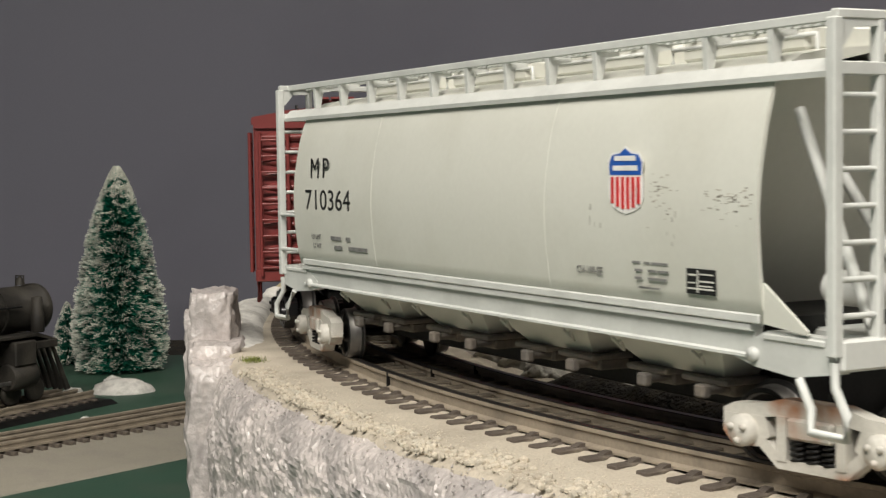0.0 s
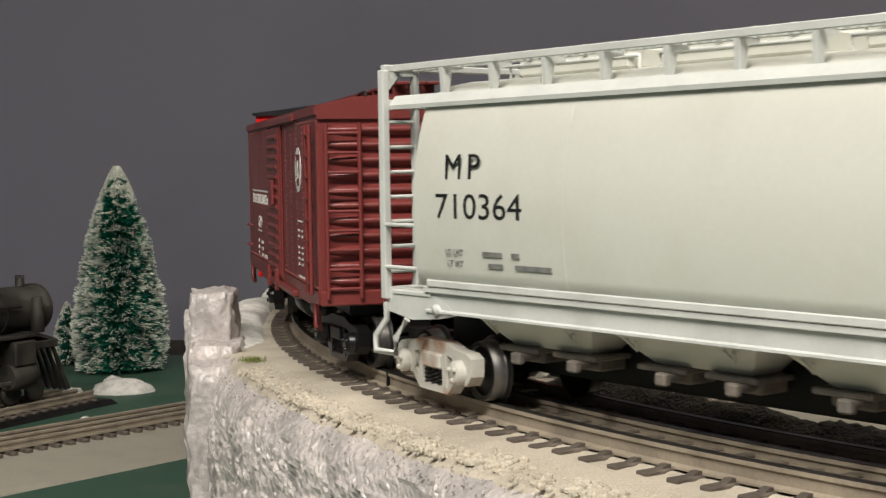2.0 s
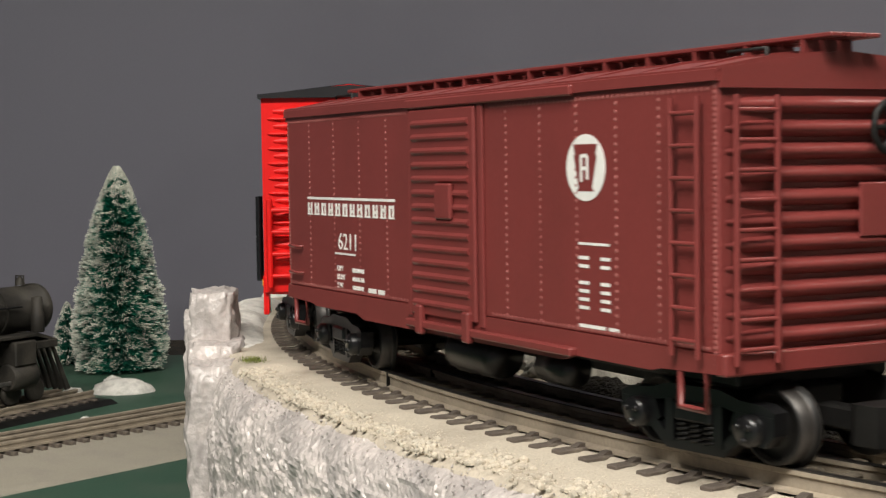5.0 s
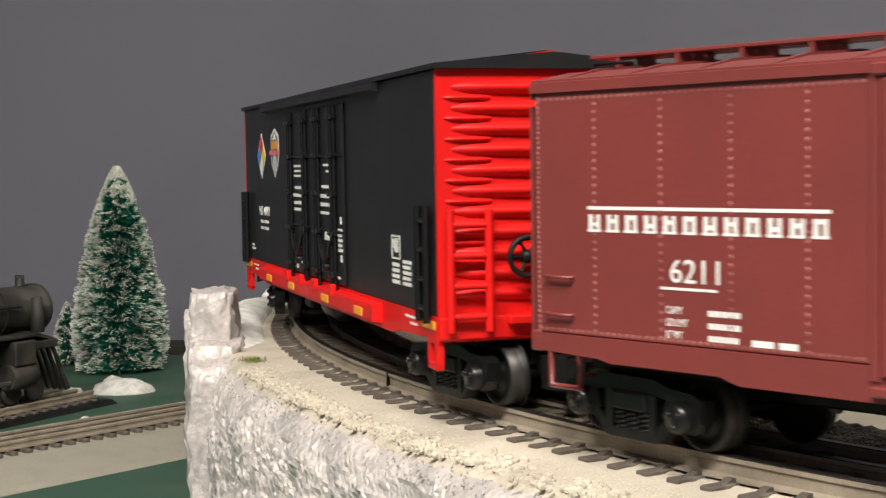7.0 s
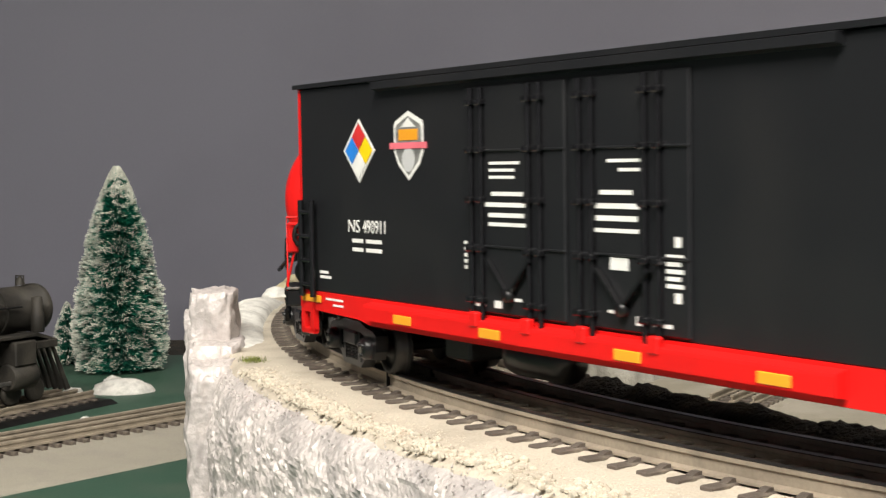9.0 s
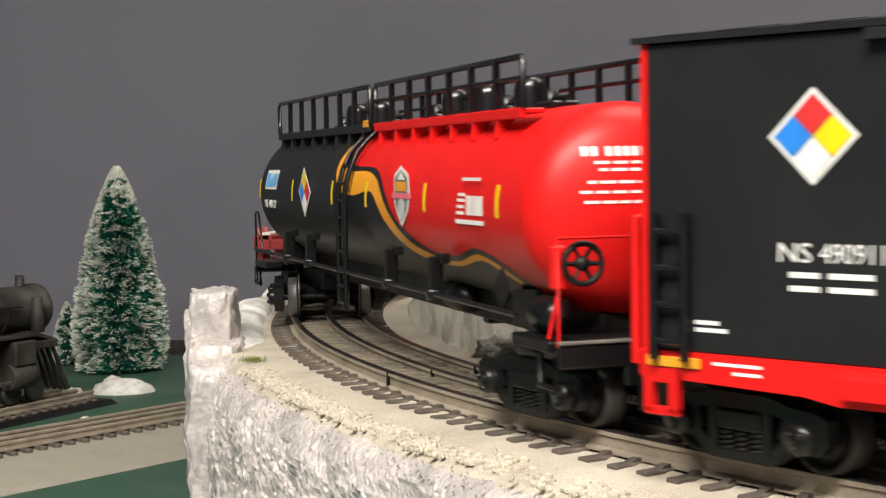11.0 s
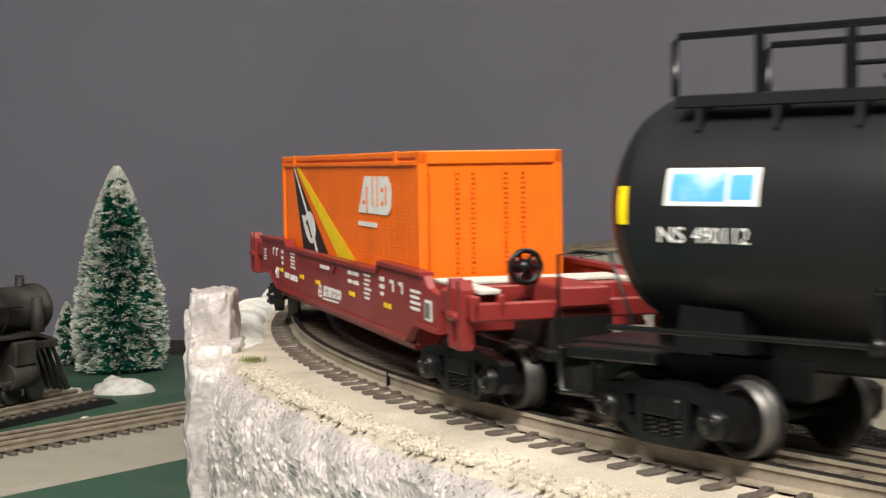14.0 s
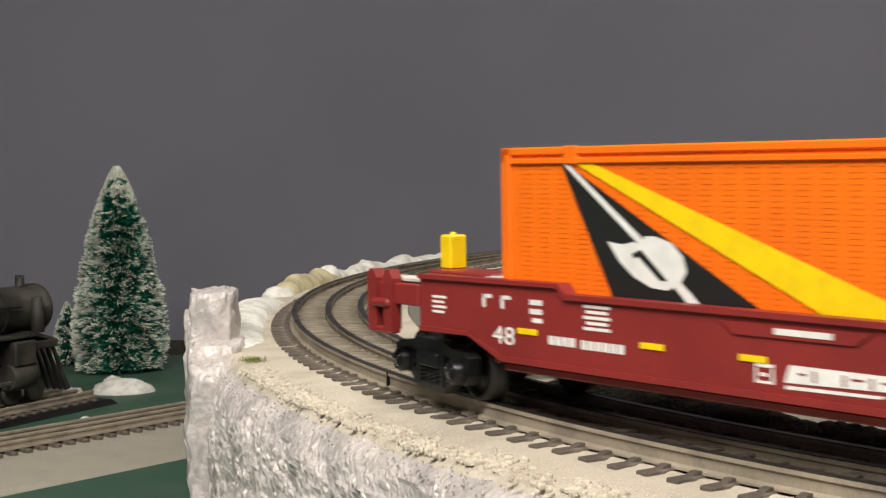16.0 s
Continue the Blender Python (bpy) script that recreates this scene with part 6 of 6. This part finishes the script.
    part("body", Shape().box(C0 + 0.8, C1 - 0.8, -V + 0.8, N - 0.8, Z0, Z1 - 1.0, 0.3), ORANGE, box)
    for e, xe in ((-1, C0), (1, C1)):
        for k in (-1, 1):
            o = N if k > 0 else V
            part("corner_post", Shape().box(xe, xe - e * 4, k * (o - 3), k * o, Z0, Z1, 0.4), ORANGE, box)
        part("end_header", Shape().box(xe, xe - e * 2, -V, N, Z1 - 4.2, Z1, 0.4), ORANGE, box)
    for k in (-1, 1):
        o = N if k > 0 else V
        part("top_rail", Shape().box(C0, C1, k * (o - 2), k * o, Z1 - 2.2, Z1, 0.4).box(C0 + 4, C1 - 4, k * (o - 0.8), k * (o + 0.1), Z1 - 4.4, Z1 - 3.0, 0.2), ORANGE, box)
        s = Shape()
        for i in range(30):
            x = C0 + 8 + i * 7.1
            for j in range(26):
                z = 33.6 + j * 1.28
                s.box(x, x + 4.2, k * (o - 0.85), k * (o - 0.70), z, z + 0.5)
        tagged(part("pressed_ribs", s, ORANGE, box), kind="stuff")
    for xe in (C0 + 28, C1 - 28):
        part("lifting_pocket", Shape().box(xe - 2.5, xe + 2.5, -V - 0.3, -V + 1, Z1 - 4.6, Z1 + 0.2, 0.3), ORANGE, box)
    s = Shape()
    for y in (-24, -15, -10, 0.5, 6, 16.5):
        for j in range(34):
            z = 15 + j * 1.5
            for xe, e in ((C0, -1), (C1, 1)):
                s.box(xe - e * 0.9, xe - e * 0.35, y - 0.6, y + 0.6, z, z + 0.8)
    tagged(part("end_rivets", s, ORANGE, box), kind="stuff")
    part("roof", Shape().box(C0 + 1, C1 - 1, -V + 1, N - 1, Z1 - 1.2, Z1 - 0.4, 0.2), ORANGE, box)
    y = V - 0.5
    b = part("arrow_panel", Shape().plate([(-87, 68.4), (-66.7, 32), (-60, 20), (2, 20), (-17, 32)], y, 0.12), INK, box, "black wedge print")
    part("arrow_road", Shape().plate([(-86.4, 67.6), (-84.6, 67.6), (-58.6, 49.6), (-35.6, 31.6), (-30, 27), (-34, 27), (-39.8, 31.6), (-60.4, 48.6)], y + 0.1, 0.1), WHITE, b)
    part("arrow_mark", Shape().plate([(-69.1, 47.4), (-64, 46.8), (-60, 47.6), (-57, 46.4), (-56.5, 49.0), (-53, 49.2), (-47.5, 47.8), (-43.6, 44.6), (-42.4, 41), (-44.4, 38), (-48.7, 36.2), (-54, 36.6), (-60, 39), (-65, 42.6)], y + 0.12, 0.12), WHITE, b, "white round road emblem")
    part("arrow_line", Shape().plate([(-60.5, 44.6), (-57.5, 45.8), (-48.6, 38.6), (-51.0, 38.4), (-58.2, 44.0), (-59.6, 43.4)], y + 0.22, 0.1), INK, b)
    part("beam_stripe", Shape().plate([(-86.6, 69.4), (-82.0, 69.4), (32, 31.5), (58, 22), (26, 22), (2.3, 31.5)], y - 0.02, 0.12), YELLOW, box, "yellow beam print")
    lg = part("side_logo", Shape().plate([(31.6, 51.0), (41, 63.6), (72, 63.6), (76.5, 61), (77.6, 57), (76, 53), (72, 51.0)], y, 0.12), WHITE, box, "white block emblem with slanted bars")
    part("logo_gap", bars([(43.5, 51.0, 1.6, 9), (52, 53.5, 1.2, 10.1), (58.4, 53.5, 1.2, 10.1), (64, 54.0, 3.0, 1.4), (64, 58.4, 3.0, 1.4), (69.6, 54.2, 1.8, 6.4), (38, 54.0, 3.6, 1.2)], y + 0.1, 0.1), ORANGE, lg)
    part("tag_print", bars([(31, 46.4, 9, 1.6), (41, 46.4, 16, 1.6)], y), WHITE, box)
    TRAIN.append((box, 1.7491, half, 1.9))


well_car()


# ---------- the train's way ----------
TIMES = (0, 1.5, 3, 4.2, 5.2, 6.3, 7.3, 8.3, 9.2, 10.2, 11.3, 12, 12.6, 13.2, 14, 15, 16)
TURNS = (0, 0.1122, 0.2391, 0.3444, 0.4409, 0.5647, 0.695, 0.8201, 0.9368, 1.0544, 1.2232, 1.3278, 1.4268, 1.5353, 1.6808, 1.8643, 2.0463)


def spline(t):
    """The train's turn about the loop's middle: a natural cubic through TURNS."""
    k, h = np.array(TIMES, float), np.diff(TIMES)
    n = len(k)
    a, b = np.eye(n), np.zeros(n)
    for i in range(1, n - 1):
        a[i, i - 1:i + 2] = h[i - 1], 2 * (h[i - 1] + h[i]), h[i]
        b[i] = 6 * ((TURNS[i + 1] - TURNS[i]) / h[i] - (TURNS[i] - TURNS[i - 1]) / h[i - 1])
    m = np.linalg.solve(a, b)
    i = min(max(int(np.searchsorted(k, t)) - 1, 0), n - 2)
    p, q = (k[i + 1] - t) / h[i], (t - k[i]) / h[i]
    return float(p * TURNS[i] + q * TURNS[i + 1] + ((p ** 3 - p) * m[i] + (q ** 3 - q) * m[i + 1]) * h[i] ** 2 / 6)


def motions():
    times = [i / 5 for i in range(81)]
    for car, phase, half, shift in TRAIN:
        rows = []
        for t in times:
            a = phase + spline(t)
            r = math.sqrt(RC * RC - half * half)
            rows.append((t, pose((CX + r * math.cos(a)) * MM, (CY + r * math.sin(a)) * MM, 0, 0, 0, math.degrees(a) + 90) @ at(shift, 0, 0)))
        walk(car, rows)
    steps = [i / 15 for i in range(241)]
    roll = [spline(t) * RC / WHEEL_R for t in steps]
    for ob, m in WHEELSETS:
        walk(ob, [(t, m @ Matrix.Rotation(w, 4, "Y")) for t, w in zip(steps, roll)])


motions()
